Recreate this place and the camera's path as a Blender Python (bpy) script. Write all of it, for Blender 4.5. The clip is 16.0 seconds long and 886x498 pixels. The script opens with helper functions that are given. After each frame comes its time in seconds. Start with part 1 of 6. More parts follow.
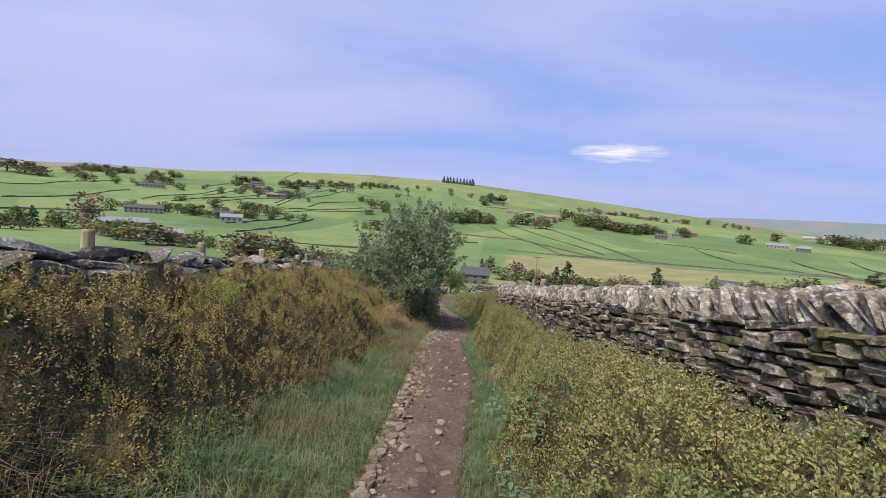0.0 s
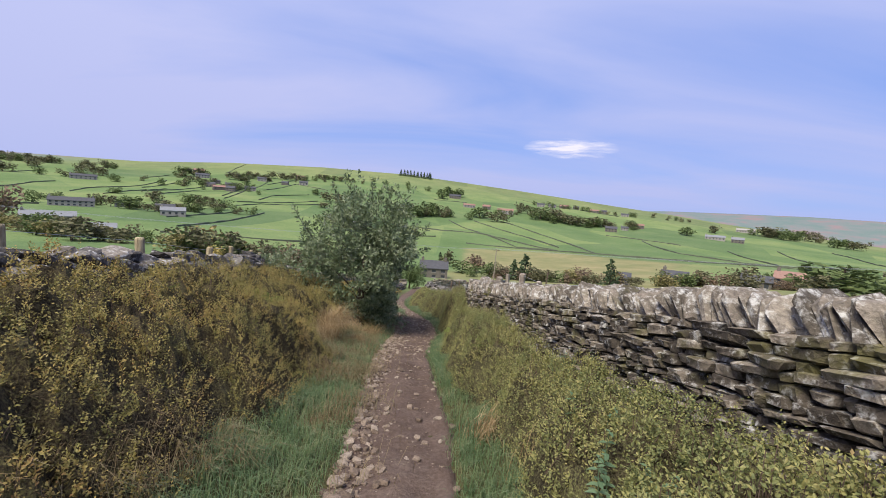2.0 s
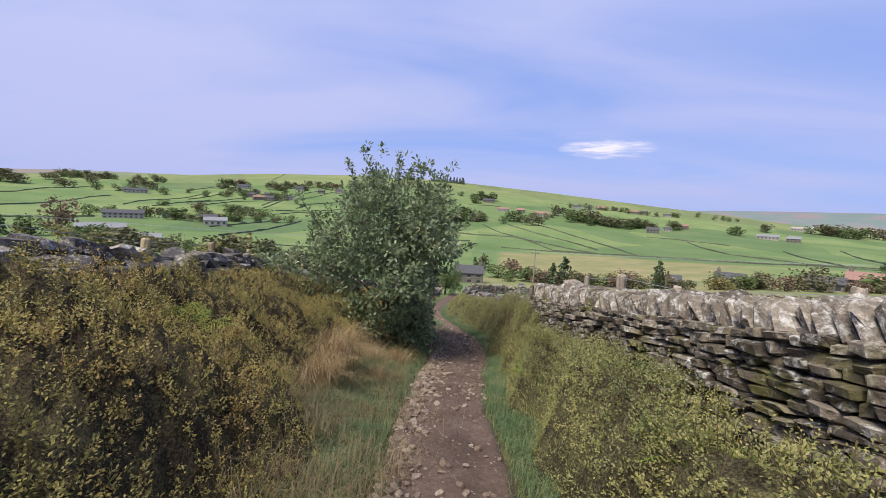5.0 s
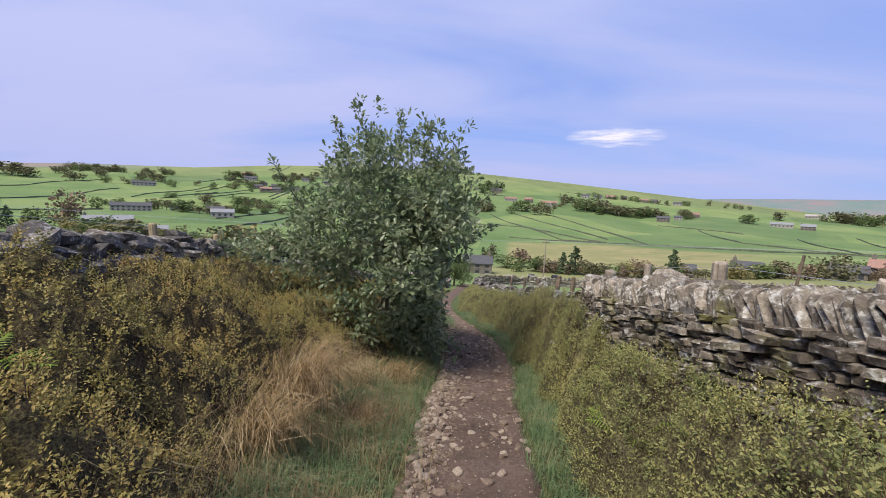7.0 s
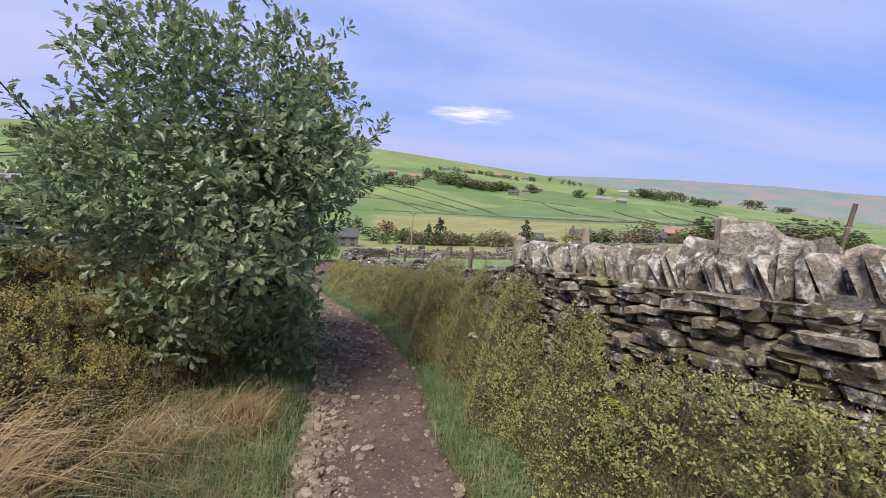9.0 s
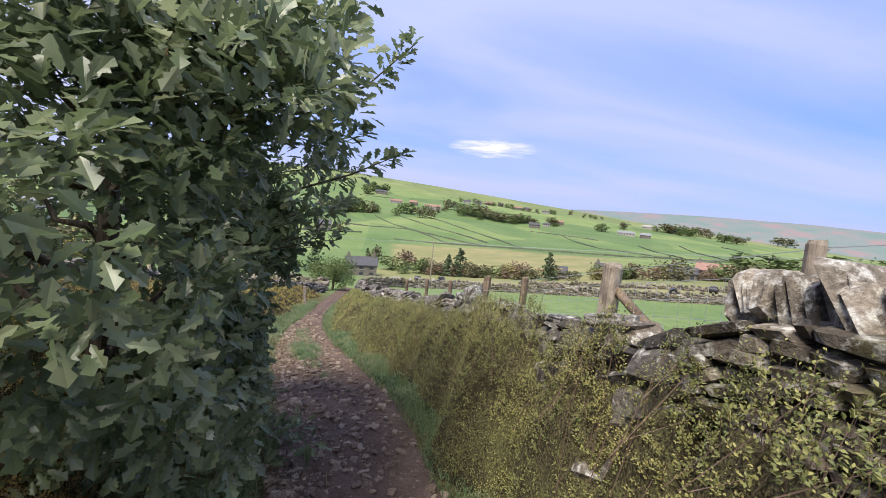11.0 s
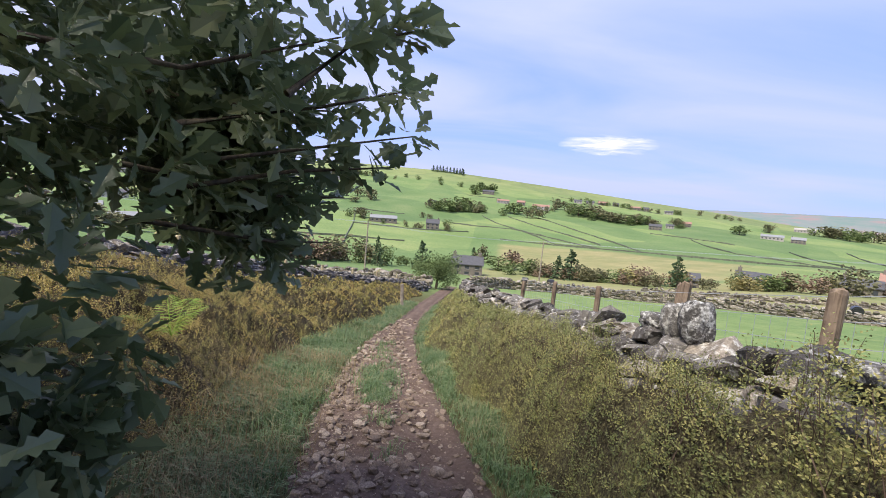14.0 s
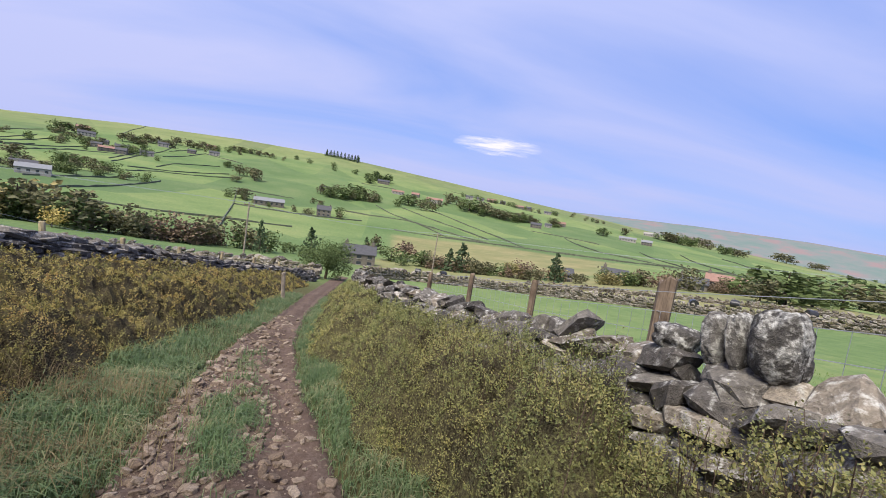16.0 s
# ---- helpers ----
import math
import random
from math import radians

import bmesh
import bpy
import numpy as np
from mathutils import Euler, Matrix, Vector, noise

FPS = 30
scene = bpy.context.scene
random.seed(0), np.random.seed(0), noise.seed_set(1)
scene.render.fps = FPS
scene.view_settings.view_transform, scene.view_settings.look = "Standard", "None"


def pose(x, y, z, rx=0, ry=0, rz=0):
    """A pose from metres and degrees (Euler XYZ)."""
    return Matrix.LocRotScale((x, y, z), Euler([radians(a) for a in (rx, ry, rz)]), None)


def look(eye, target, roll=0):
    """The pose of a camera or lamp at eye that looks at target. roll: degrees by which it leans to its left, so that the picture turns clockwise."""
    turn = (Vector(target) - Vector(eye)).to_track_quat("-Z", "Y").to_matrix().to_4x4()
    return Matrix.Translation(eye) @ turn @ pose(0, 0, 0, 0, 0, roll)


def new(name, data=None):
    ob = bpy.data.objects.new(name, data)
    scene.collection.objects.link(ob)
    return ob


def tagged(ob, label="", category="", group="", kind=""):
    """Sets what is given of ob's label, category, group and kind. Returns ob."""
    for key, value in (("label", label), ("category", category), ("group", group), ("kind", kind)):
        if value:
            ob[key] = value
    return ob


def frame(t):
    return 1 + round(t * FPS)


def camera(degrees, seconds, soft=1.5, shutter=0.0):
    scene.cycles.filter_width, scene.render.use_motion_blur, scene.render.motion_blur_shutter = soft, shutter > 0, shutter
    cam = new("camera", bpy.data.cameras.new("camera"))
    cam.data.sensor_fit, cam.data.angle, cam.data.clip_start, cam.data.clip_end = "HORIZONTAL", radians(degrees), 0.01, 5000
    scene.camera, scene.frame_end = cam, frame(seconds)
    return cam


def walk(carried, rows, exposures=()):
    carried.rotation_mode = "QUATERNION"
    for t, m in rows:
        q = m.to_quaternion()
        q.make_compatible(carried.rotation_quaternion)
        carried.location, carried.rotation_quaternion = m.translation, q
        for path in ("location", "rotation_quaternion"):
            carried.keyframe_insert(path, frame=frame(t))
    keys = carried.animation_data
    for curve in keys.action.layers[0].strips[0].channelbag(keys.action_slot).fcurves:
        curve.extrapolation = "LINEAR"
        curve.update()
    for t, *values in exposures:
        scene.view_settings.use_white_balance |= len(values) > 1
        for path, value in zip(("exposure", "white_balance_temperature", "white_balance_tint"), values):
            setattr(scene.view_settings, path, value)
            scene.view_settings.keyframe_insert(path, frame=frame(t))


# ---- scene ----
cam = camera(92.8, 16.0, soft=0.55)
PATH = [
    (0, (1.463, 1.183, 2.951), (1.238, 3.163, 2.779), 3.8),
    (0.5, (1.325, 1.773, 2.881), (1.165, 3.76, 2.709), 4.8),
    (1, (1.267, 2.369, 2.811), (1.223, 4.364, 2.664), 5.2),
    (1.5, (1.202, 2.973, 2.712), (1.147, 4.97, 2.6), 2.7),
    (2, (1.172, 3.556, 2.626), (1.148, 5.548, 2.438), 3.8),
    (2.5, (1.148, 4.111, 2.517), (1.081, 6.103, 2.344), 2.2),
    (3, (0.984, 4.665, 2.354), (0.947, 6.658, 2.185), 2.5),
    (3.5, (0.909, 5.322, 2.225), (0.894, 7.314, 2.045), 1.5),
    (4, (0.8, 5.911, 2.111), (0.873, 7.903, 1.934), 4.3),
    (4.5, (0.797, 6.515, 2.049), (0.743, 8.508, 1.874), 3.0),
    (4.7, (0.768, 6.724, 2.046), (0.599, 8.711, 1.878), 2.0),
    (6.8, (0.474, 8.983, 1.675), (0.267, 10.96, 1.444), 3.3),
    (7, (0.393, 9.229, 1.662), (0.176, 11.206, 1.444), 2.0),
    (7.5, (0.164, 9.829, 1.511), (0.105, 11.818, 1.299), 3.4),
    (8, (0.091, 10.461, 1.393), (0.098, 12.455, 1.232), 1.9),
    (8.5, (-0.033, 11.038, 1.34), (0.159, 13.02, 1.155), 1.4),
    (9, (0.048, 11.604, 1.231), (0.466, 13.534, 0.914), 3.3),
    (9.5, (0.129, 12.231, 1.148), (0.54, 14.17, 0.879), 3.6),
    (9.7, (0.17, 12.502, 1.103), (0.588, 14.444, 0.868), 4.9),
    (11.8, (0.394, 15.455, 0.614), (0.69, 17.425, 0.438), 3.6),
    (12, (0.44, 15.682, 0.602), (0.744, 17.642, 0.345), 4.0),
    (12.5, (0.504, 16.251, 0.47), (0.651, 18.242, 0.357), 5.2),
    (13, (0.486, 16.705, 0.39), (0.598, 18.697, 0.259), 7.3),
    (13.5, (0.377, 17.202, 0.292), (0.17, 19.185, 0.143), 4.1),
    (14, (0.255, 17.662, 0.181), (0.083, 19.643, -0.03), 4.2),
    (14.5, (0.108, 18.119, 0.112), (0.058, 20.107, -0.1), 3.5),
    (15, (0.046, 18.526, 0.024), (0.206, 20.502, -0.245), 3.6),
    (15.5, (0.068, 18.991, -0.042), (0.29, 20.967, -0.254), 4.0),
    (16, (0.072, 19.428, -0.16), (0.406, 21.39, -0.361), 7.9),
]
walk(cam, [(t, look(eye, target, roll)) for t, eye, target, roll in PATH], [(0, 0.22), (8, 0.25), (9.5, 0.38), (12, 0.58), (14.5, 0.64), (16, 0.33)])

# ---- daylight: thin high cloud, hazy sun from the left ----
SUN_ELEV, SUN_AZ = radians(58), radians(216)      # compass-wise from +y
world = bpy.data.worlds.new("sky")
scene.world = world
world.use_nodes = True


def link(tree, a, b):
    tree.links.new(a, b)


def node(tree, kind, **values):
    n = tree.nodes.new(kind)
    for key, value in values.items():
        if key in n.inputs:
            n.inputs[key].default_value = value
    return n


def ramp(tree, stops, interp="LINEAR"):
    n = tree.nodes.new("ShaderNodeValToRGB")
    n.color_ramp.interpolation = interp
    while len(n.color_ramp.elements) < len(stops):
        n.color_ramp.elements.new(0.5)
    for e, (p, c) in zip(n.color_ramp.elements, stops):
        e.position = p
        e.color = (*c, 1) if len(c) == 3 else c
    return n


def mixrgb(tree, fac, a, b, blend="MIX"):
    n = tree.nodes.new("ShaderNodeMix")
    n.data_type, n.blend_type = "RGBA", blend
    for socket, value in ((n.inputs[0], fac), (n.inputs[6], a), (n.inputs[7], b)):
        if isinstance(value, bpy.types.NodeSocket):
            tree.links.new(value, socket)
        elif isinstance(value, tuple):
            socket.default_value = (*value, 1)
        else:
            socket.default_value = value
    return n.outputs[2]


def math_node(tree, op, a, b=0.0, c=0.0):
    n = tree.nodes.new("ShaderNodeMath")
    n.operation = op
    for socket, value in zip(n.inputs, (a, b, c)):
        if isinstance(value, bpy.types.NodeSocket):
            tree.links.new(value, socket)
        else:
            socket.default_value = value
    return n.outputs[0]


def build_sky():
    t = world.node_tree
    t.nodes.clear()
    out = t.nodes.new("ShaderNodeOutputWorld")
    bg = t.nodes.new("ShaderNodeBackground")
    sky = t.nodes.new("ShaderNodeTexSky")
    sky.sky_type, sky.sun_disc = "NISHITA", False
    sky.sun_elevation, sky.sun_rotation = SUN_ELEV, SUN_AZ
    sky.air_density, sky.dust_density, sky.ozone_density = 1.0, 0.6, 3.0
    co = t.nodes.new("ShaderNodeTexCoord")
    sep = t.nodes.new("ShaderNodeSeparateXYZ")
    link(t, co.outputs["Generated"], sep.inputs[0])
    # direction laid on a flat cloud deck: streaks close up towards the horizon
    up = math_node(t, "ADD", math_node(t, "MAXIMUM", sep.outputs[2], 0.0), 0.16)
    comb = t.nodes.new("ShaderNodeCombineXYZ")
    link(t, math_node(t, "DIVIDE", sep.outputs[0], up), comb.inputs[0])
    link(t, math_node(t, "DIVIDE", sep.outputs[1], up), comb.inputs[1])
    mp = t.nodes.new("ShaderNodeMapping")
    mp.inputs["Rotation"].default_value = (0, 0, radians(-20))
    mp.inputs["Scale"].default_value = (0.5, 1.25, 1)
    mp.inputs["Location"].default_value = (1.7, 0.4, 0)
    link(t, comb.outputs[0], mp.inputs[0])
    n1 = node(t, "ShaderNodeTexNoise", Scale=0.85, Detail=7.0, Roughness=0.5, Distortion=0.5)
    link(t, mp.outputs[0], n1.inputs["Vector"])
    # thin veil, thicker on one side of the sky and towards the horizon
    veil = math_node(t, "MULTIPLY_ADD", sep.outputs[0], -0.32, 0.50)
    low = ramp(t, [(0.0, (0.40, 0.40, 0.40)), (0.16, (0.16, 0.16, 0.16)), (0.5, (0.0, 0.0, 0.0))])
    link(t, sep.outputs[2], low.inputs[0])
    cover = math_node(t, "ADD", math_node(t, "MULTIPLY_ADD", n1.outputs[0], 2.1, -1.08), math_node(t, "ADD", veil, low.outputs[0]))
    cover = math_node(t, "MINIMUM", math_node(t, "MAXIMUM", cover, 0.0), 0.92)
    skyc = mixrgb(t, 1.0, sky.outputs[0], (0.080, 0.080, 0.080), "MULTIPLY")
    tint = ramp(t, [(0.0, (0.40, 0.445, 0.745)), (0.12, (0.455, 0.485, 0.765)), (0.6, (0.55, 0.575, 0.845))])
    link(t, sep.outputs[2], tint.inputs[0])
    blue = mixrgb(t, 0.65, skyc, (0.235, 0.385, 0.95))
    col = mixrgb(t, cover, blue, tint.outputs[0])
    # one bright lens-shaped cloud low over the valley
    a = math_node(t, "DIVIDE", math_node(t, "SUBTRACT", sep.outputs[0], 0.253), 0.10)
    wob = node(t, "ShaderNodeTexNoise", Scale=9.0, Detail=5.0, Roughness=0.6)
    link(t, mp.outputs[0], wob.inputs["Vector"])
    b0 = math_node(t, "SUBTRACT", sep.outputs[2], 0.152)
    b = math_node(t, "DIVIDE", math_node(t, "MULTIPLY_ADD", math_node(t, "SUBTRACT", wob.outputs[0], 0.5), 0.03, b0), 0.021)
    d = math_node(t, "ADD", math_node(t, "MULTIPLY", a, a), math_node(t, "MULTIPLY", b, b))
    front = math_node(t, "GREATER_THAN", sep.outputs[1], 0.0)
    m = math_node(t, "MULTIPLY", front, math_node(t, "MAXIMUM", math_node(t, "SUBTRACT", 1.0, d), 0.0))
    fl = t.nodes.new("ShaderNodeCombineXYZ")
    link(t, math_node(t, "MULTIPLY", sep.outputs[0], 9.0), fl.inputs[0])
    link(t, math_node(t, "MULTIPLY", sep.outputs[2], 75.0), fl.inputs[1])
    layer = node(t, "ShaderNodeTexNoise", Scale=1.0, Detail=4.0, Roughness=0.6)
    link(t, fl.outputs[0], layer.inputs["Vector"])
    m = math_node(t, "MULTIPLY", m, math_node(t, "MAXIMUM", math_node(t, "MULTIPLY_ADD", layer.outputs[0], 4.6, -1.75), 0.0))
    m = math_node(t, "MINIMUM", m, 0.8)
    col = mixrgb(t, m, col, (0.92, 0.86, 0.92))
    link(t, col, bg.inputs[0])
    bg.inputs[1].default_value = 1.0
    link(t, bg.outputs[0], out.inputs[0])


build_sky()
sun = new("sun", bpy.data.lights.new("sun", "SUN"))
sun.data.energy, sun.data.angle, sun.data.color = 5.0, radians(30), (1.0, 0.93, 0.82)
sun.matrix_world = look((0, 0, 60), (-60 * math.sin(SUN_AZ) / math.tan(SUN_ELEV), -60 * math.cos(SUN_AZ) / math.tan(SUN_ELEV), 0))


# ---- materials ----
def material(name, rough=0.8, spec=0.3):
    m = bpy.data.materials.new(name)
    m.use_nodes = True
    b = m.node_tree.nodes["Principled BSDF"]
    b.inputs["Roughness"].default_value = rough
    b.inputs["Specular IOR Level"].default_value = spec
    return m, m.node_tree, b


def coords(t):
    g = t.nodes.new("ShaderNodeNewGeometry")
    return g.outputs["Position"]


def noise_tex(t, scale, detail=4.0, rough=0.6, vec=None):
    n = node(t, "ShaderNodeTexNoise", Scale=scale, Detail=detail, Roughness=rough)
    link(t, vec if vec is not None else coords(t), n.inputs["Vector"])
    return n.outputs[0]


def bump(t, b, height, strength=0.5, distance=0.02):
    n = node(t, "ShaderNodeBump", Strength=strength, Distance=distance)
    link(t, height, n.inputs["Height"])
    link(t, n.outputs[0], b.inputs["Normal"])


def stone_material(name, dark, mid, light, lichen=0.42, moss=0.5, fine=26.0):
    """Weathered gritstone: per-stone tone, grain, grey-white lichen blotches and some moss."""
    m, t, b = material(name, 0.92, 0.15)
    rnd = t.nodes.new("ShaderNodeObjectInfo").outputs["Random"]
    isl = t.nodes.new("ShaderNodeNewGeometry").outputs["Random Per Island"]
    tone = math_node(t, "FRACT", math_node(t, "ADD", rnd, isl))
    r = ramp(t, [(0.0, dark), (0.5, mid), (1.0, light)])
    link(t, tone, r.inputs[0])
    grain = noise_tex(t, fine, 6.0, 0.7)
    gr = ramp(t, [(0.3, (0.45, 0.45, 0.45)), (0.7, (1.25, 1.22, 1.15))])
    link(t, grain, gr.inputs[0])
    c = mixrgb(t, 1.0, r.outputs[0], gr.outputs[0], "MULTIPLY")
    blot = noise_tex(t, 13.0, 5.0, 0.65)
    br = ramp(t, [(1 - lichen - 0.03, (0, 0, 0)), (1 - lichen + 0.10, (1, 1, 1))])
    link(t, blot, br.inputs[0])
    spots = noise_tex(t, 38.0, 3.0, 0.5)
    sr = ramp(t, [(0.42, (0, 0, 0)), (0.58, (1, 1, 1))])
    link(t, spots, sr.inputs[0])
    c = mixrgb(t, math_node(t, "MULTIPLY", br.outputs[0], math_node(t, "MULTIPLY_ADD", sr.outputs[0], 0.6, 0.25)), c, (0.54, 0.53, 0.49))
    mo = noise_tex(t, 2.3, 5.0, 0.6)
    mr = ramp(t, [(moss, (0, 0, 0)), (moss + 0.14, (1, 1, 1))])
    link(t, mo, mr.inputs[0])
    c = mixrgb(t, math_node(t, "MULTIPLY", mr.outputs[0], 0.55), c, (0.14, 0.135, 0.03))
    link(t, c, b.inputs["Base Color"])
    bump(t, b, math_node(t, "ADD", grain, math_node(t, "MULTIPLY", blot, 1.5)), 0.7, 0.02)
    return m


def leaf_material(name, stops, rough=0.5, spec=0.25, see=0.25, patch=0.9, shift=0.35):
    """Foliage: colour by leaf and by patch of ground, a little light through the blade."""
    m, t, b = material(name, rough, spec)
    isl = t.nodes.new("ShaderNodeNewGeometry").outputs["Random Per Island"]
    big = noise_tex(t, patch, 3.0, 0.55)
    f = math_node(t, "ADD", math_node(t, "MULTIPLY", isl, 1 - shift), math_node(t, "MULTIPLY", math_node(t, "MULTIPLY_ADD", big, 2.4, -0.7), shift))
    r = ramp(t, stops)
    link(t, f, r.inputs[0])
    link(t, r.outputs[0], b.inputs["Base Color"])
    tr = t.nodes.new("ShaderNodeBsdfTranslucent")
    link(t, r.outputs[0], tr.inputs[0])
    ms = t.nodes.new("ShaderNodeMixShader")
    ms.inputs[0].default_value = see
    link(t, b.outputs[0], ms.inputs[1])
    link(t, tr.outputs[0], ms.inputs[2])
    link(t, ms.outputs[0], t.nodes["Material Output"].inputs[0])
    return m


def plain_material(name, colour, rough=0.8, scale=8.0, amount=0.35, spec=0.25, relief=0.2):
    m, t, b = material(name, rough, spec)
    n = noise_tex(t, scale, 5.0, 0.65)
    r = ramp(t, [(0.25, tuple(v * (1 - amount) for v in colour)), (0.75, tuple(v * (1 + amount) for v in colour))])
    link(t, n, r.inputs[0])
    link(t, r.outputs[0], b.inputs["Base Color"])
    bump(t, b, n, relief, 0.02)
    return m


def wood_material(name, dark, light):
    """Weathered split timber: long upright grain, cracks and pale patches."""
    m, t, b = material(name, 0.85, 0.2)
    mp = t.nodes.new("ShaderNodeMapping")
    mp.inputs["Scale"].default_value = (38, 38, 2.2)
    link(t, t.nodes.new("ShaderNodeTexCoord").outputs["Object"], mp.inputs[0])
    g = noise_tex(t, 1.0, 5.0, 0.65, mp.outputs[0])
    r = ramp(t, [(0.3, dark), (0.52, light), (0.8, tuple(v * 1.25 for v in light))])
    link(t, g, r.inputs[0])
    big = noise_tex(t, 5.0, 4.0, 0.6)
    br = ramp(t, [(0.35, (0.55, 0.52, 0.5)), (0.65, (1.1, 1.1, 1.05))])
    link(t, big, br.inputs[0])
    link(t, mixrgb(t, 1.0, r.outputs[0], br.outputs[0], "MULTIPLY"), b.inputs["Base Color"])
    bump(t, b, g, 0.8, 0.01)
    return m


M_STONE = stone_material("gritstone", (0.065, 0.055, 0.044), (0.135, 0.113, 0.09), (0.245, 0.21, 0.168), 0.45, 0.52)
M_COPE = stone_material("coping_gritstone", (0.11, 0.095, 0.078), (0.20, 0.172, 0.142), (0.32, 0.28, 0.232), 0.48, 0.60)
M_RUBBLE = stone_material("dark_gritstone", (0.06, 0.055, 0.052), (0.12, 0.11, 0.103), (0.20, 0.185, 0.168), 0.43, 0.68)
M_BOULDER = stone_material("lichened_boulder", (0.085, 0.08, 0.076), (0.14, 0.132, 0.125), (0.20, 0.188, 0.175), 0.50, 0.74)
M_PEBBLE = stone_material("path_stone", (0.15, 0.112, 0.085), (0.235, 0.18, 0.14), (0.35, 0.29, 0.235), 0.30, 0.80, 60.0)
M_FARWALL = plain_material("far_wall_stone", (0.105, 0.115, 0.08), 0.9, 0.6, 0.5)
M_POST = wood_material("pale_timber", (0.13, 0.10, 0.06), (0.36, 0.30, 0.19))
M_OLDPOST = wood_material("old_timber", (0.07, 0.05, 0.035), (0.20, 0.15, 0.11))
M_GREYPOST = wood_material("grey_timber", (0.14, 0.115, 0.09), (0.34, 0.29, 0.235))
M_WIRE = plain_material("galvanised_wire", (0.32, 0.34, 0.36), 0.45, 30, 0.2, 0.5)


# ---- shape of the land ----
PROFILE = ([-4000, -5, 1, 6.7, 8.94, 10.98, 13.1, 16.1, 17.8, 19.9, 23.4, 120, 4000],
           [30, 2.35, 1.37, 0.45, 0.08, -0.25, -0.72, -1.38, -1.66, -1.88, -2.36, -17.3, -17.3])
LANE = ([-5, 1, 4, 8, 10, 12.5, 15, 17.5, 20, 22, 24.5, 27, 30, 36, 60],
        [1.25, 1.1, 1.0, 0.8, 0.55, 0.33, 0.25, 0.29, -0.07, -0.62, -1.18, -1.52, -1.68, -1.9, -2.2])
HALF = ([-5, 4, 8, 12.5, 17.5, 19, 20.5, 22, 24.5, 27, 30, 60], [0.42, 0.42, 0.60, 0.60, 0.77, 0.83, 0.86, 0.82, 0.66, 0.5, 0.36, 0.6])
HUB = (0.07, 19.4, -0.16)                          # the far slopes are laid out by bearing and rise from here
RANGE = [100, 150, 220, 320, 450, 600, 780, 1000]
CLIMB = [0.0, 0.13, 0.29, 0.46, 0.63, 0.78, 0.905, 1.0]
BASE_EL = ([-180, -70, -60, -37, -23, -1, 10, 26, 39, 52, 65, 180], [-4, -4, -5, -6.7, -8.4, -9.9, -9.4, -8.0, -6.4, -5.2, -4.5, -4])
CREST_EL = ([-180, -75, -53, -47, -37, -28, -17, -6, 1.7, 9, 16, 22, 27, 33, 40, 50, 58, 75, 180],
            [1.5, 1.8, 2.4, 2.85, 3.2, 4.05, 4.55, 4.48, 3.9, 3.27, 2.54, 1.87, 1.35, 0.6, -0.2, -1.1, -1.7, -2.2, 1.5])
MOOR_EL = ([-180, 10, 20, 27, 33, 40, 50, 57, 70, 180], [0, 0, 1.2, 1.55, 1.65, 1.7, 1.45, 1.0, 0.5, 0])


def smooth(a, b, x):
    s = np.clip((np.asarray(x, float) - a) / (b - a), 0, 1)
    return s * s * (3 - 2 * s)


def bumps(x, y, scale, seed=0.0):
    """Cheap smooth unevenness, about -1 to 1."""
    x, y = np.asarray(x, float) / scale, np.asarray(y, float) / scale
    return (np.sin(1.3 * x + 0.7 * y + seed) + np.sin(-0.8 * x + 1.7 * y + 2.1 * seed) + np.sin(2.3 * x - 1.1 * y + 0.6 * seed) + np.sin(0.4 * x + 2.9 * y + 1.7 * seed)) / 3.0


def lane_x(y):
    return np.interp(y, *LANE)


def lane_half(y):
    return np.interp(y, *HALF)


def land(x, y):
    """Height of the ground."""
    x, y = np.asarray(x, float), np.asarray(y, float)
    base = np.interp(y, *PROFILE)
    u, v = lane_x(y) - lane_half(y) - x, x - lane_x(y) - lane_half(y)
    fade = 1 - smooth(30, 60, y)
    bank = (np.interp(y, [16, 21, 26, 32, 40], [1.0, 0.85, 0.5, 0.3, 0.2]) * smooth(0.25, 3.6, u) - 1.2 * smooth(5.0, 14, u)) * fade
    verge = (0.28 * smooth(0.1, 1.5, v) - 0.55 * smooth(2.2, 6, v)) * fade
    near = base + bank + verge + 0.05 * bumps(x, y, 0.6, 1) * smooth(0.0, 1.0, np.maximum(u, v)) + 0.25 * bumps(x, y, 9, 4) * smooth(8, 30, np.abs(x))
    dx, dy = x - HUB[0], y - HUB[1]
    r, az = np.hypot(dx, dy), np.degrees(np.arctan2(dx, dy))
    lo, hi, moor = np.interp(az, *BASE_EL), np.interp(az, *CREST_EL), np.interp(az, *MOOR_EL)
    el = lo + (hi - lo) * np.interp(r, RANGE, CLIMB)
    el = np.where(r > 1000, hi - 2.6 * smooth(1000, 2000, r), el)
    el = np.where(r > 2000, (hi - 2.6) + (moor - hi + 2.6) * smooth(2000, 3600, r), el)
    far = HUB[2] + r * np.tan(np.radians(el)) + 1.6 * bumps(x, y, 60, 2) * smooth(160, 400, r) * (1 - smooth(800, 1000, r))
    return near + (far - near) * smooth(60, 105, r)


def z_at(x, y):
    return float(land(x, y))


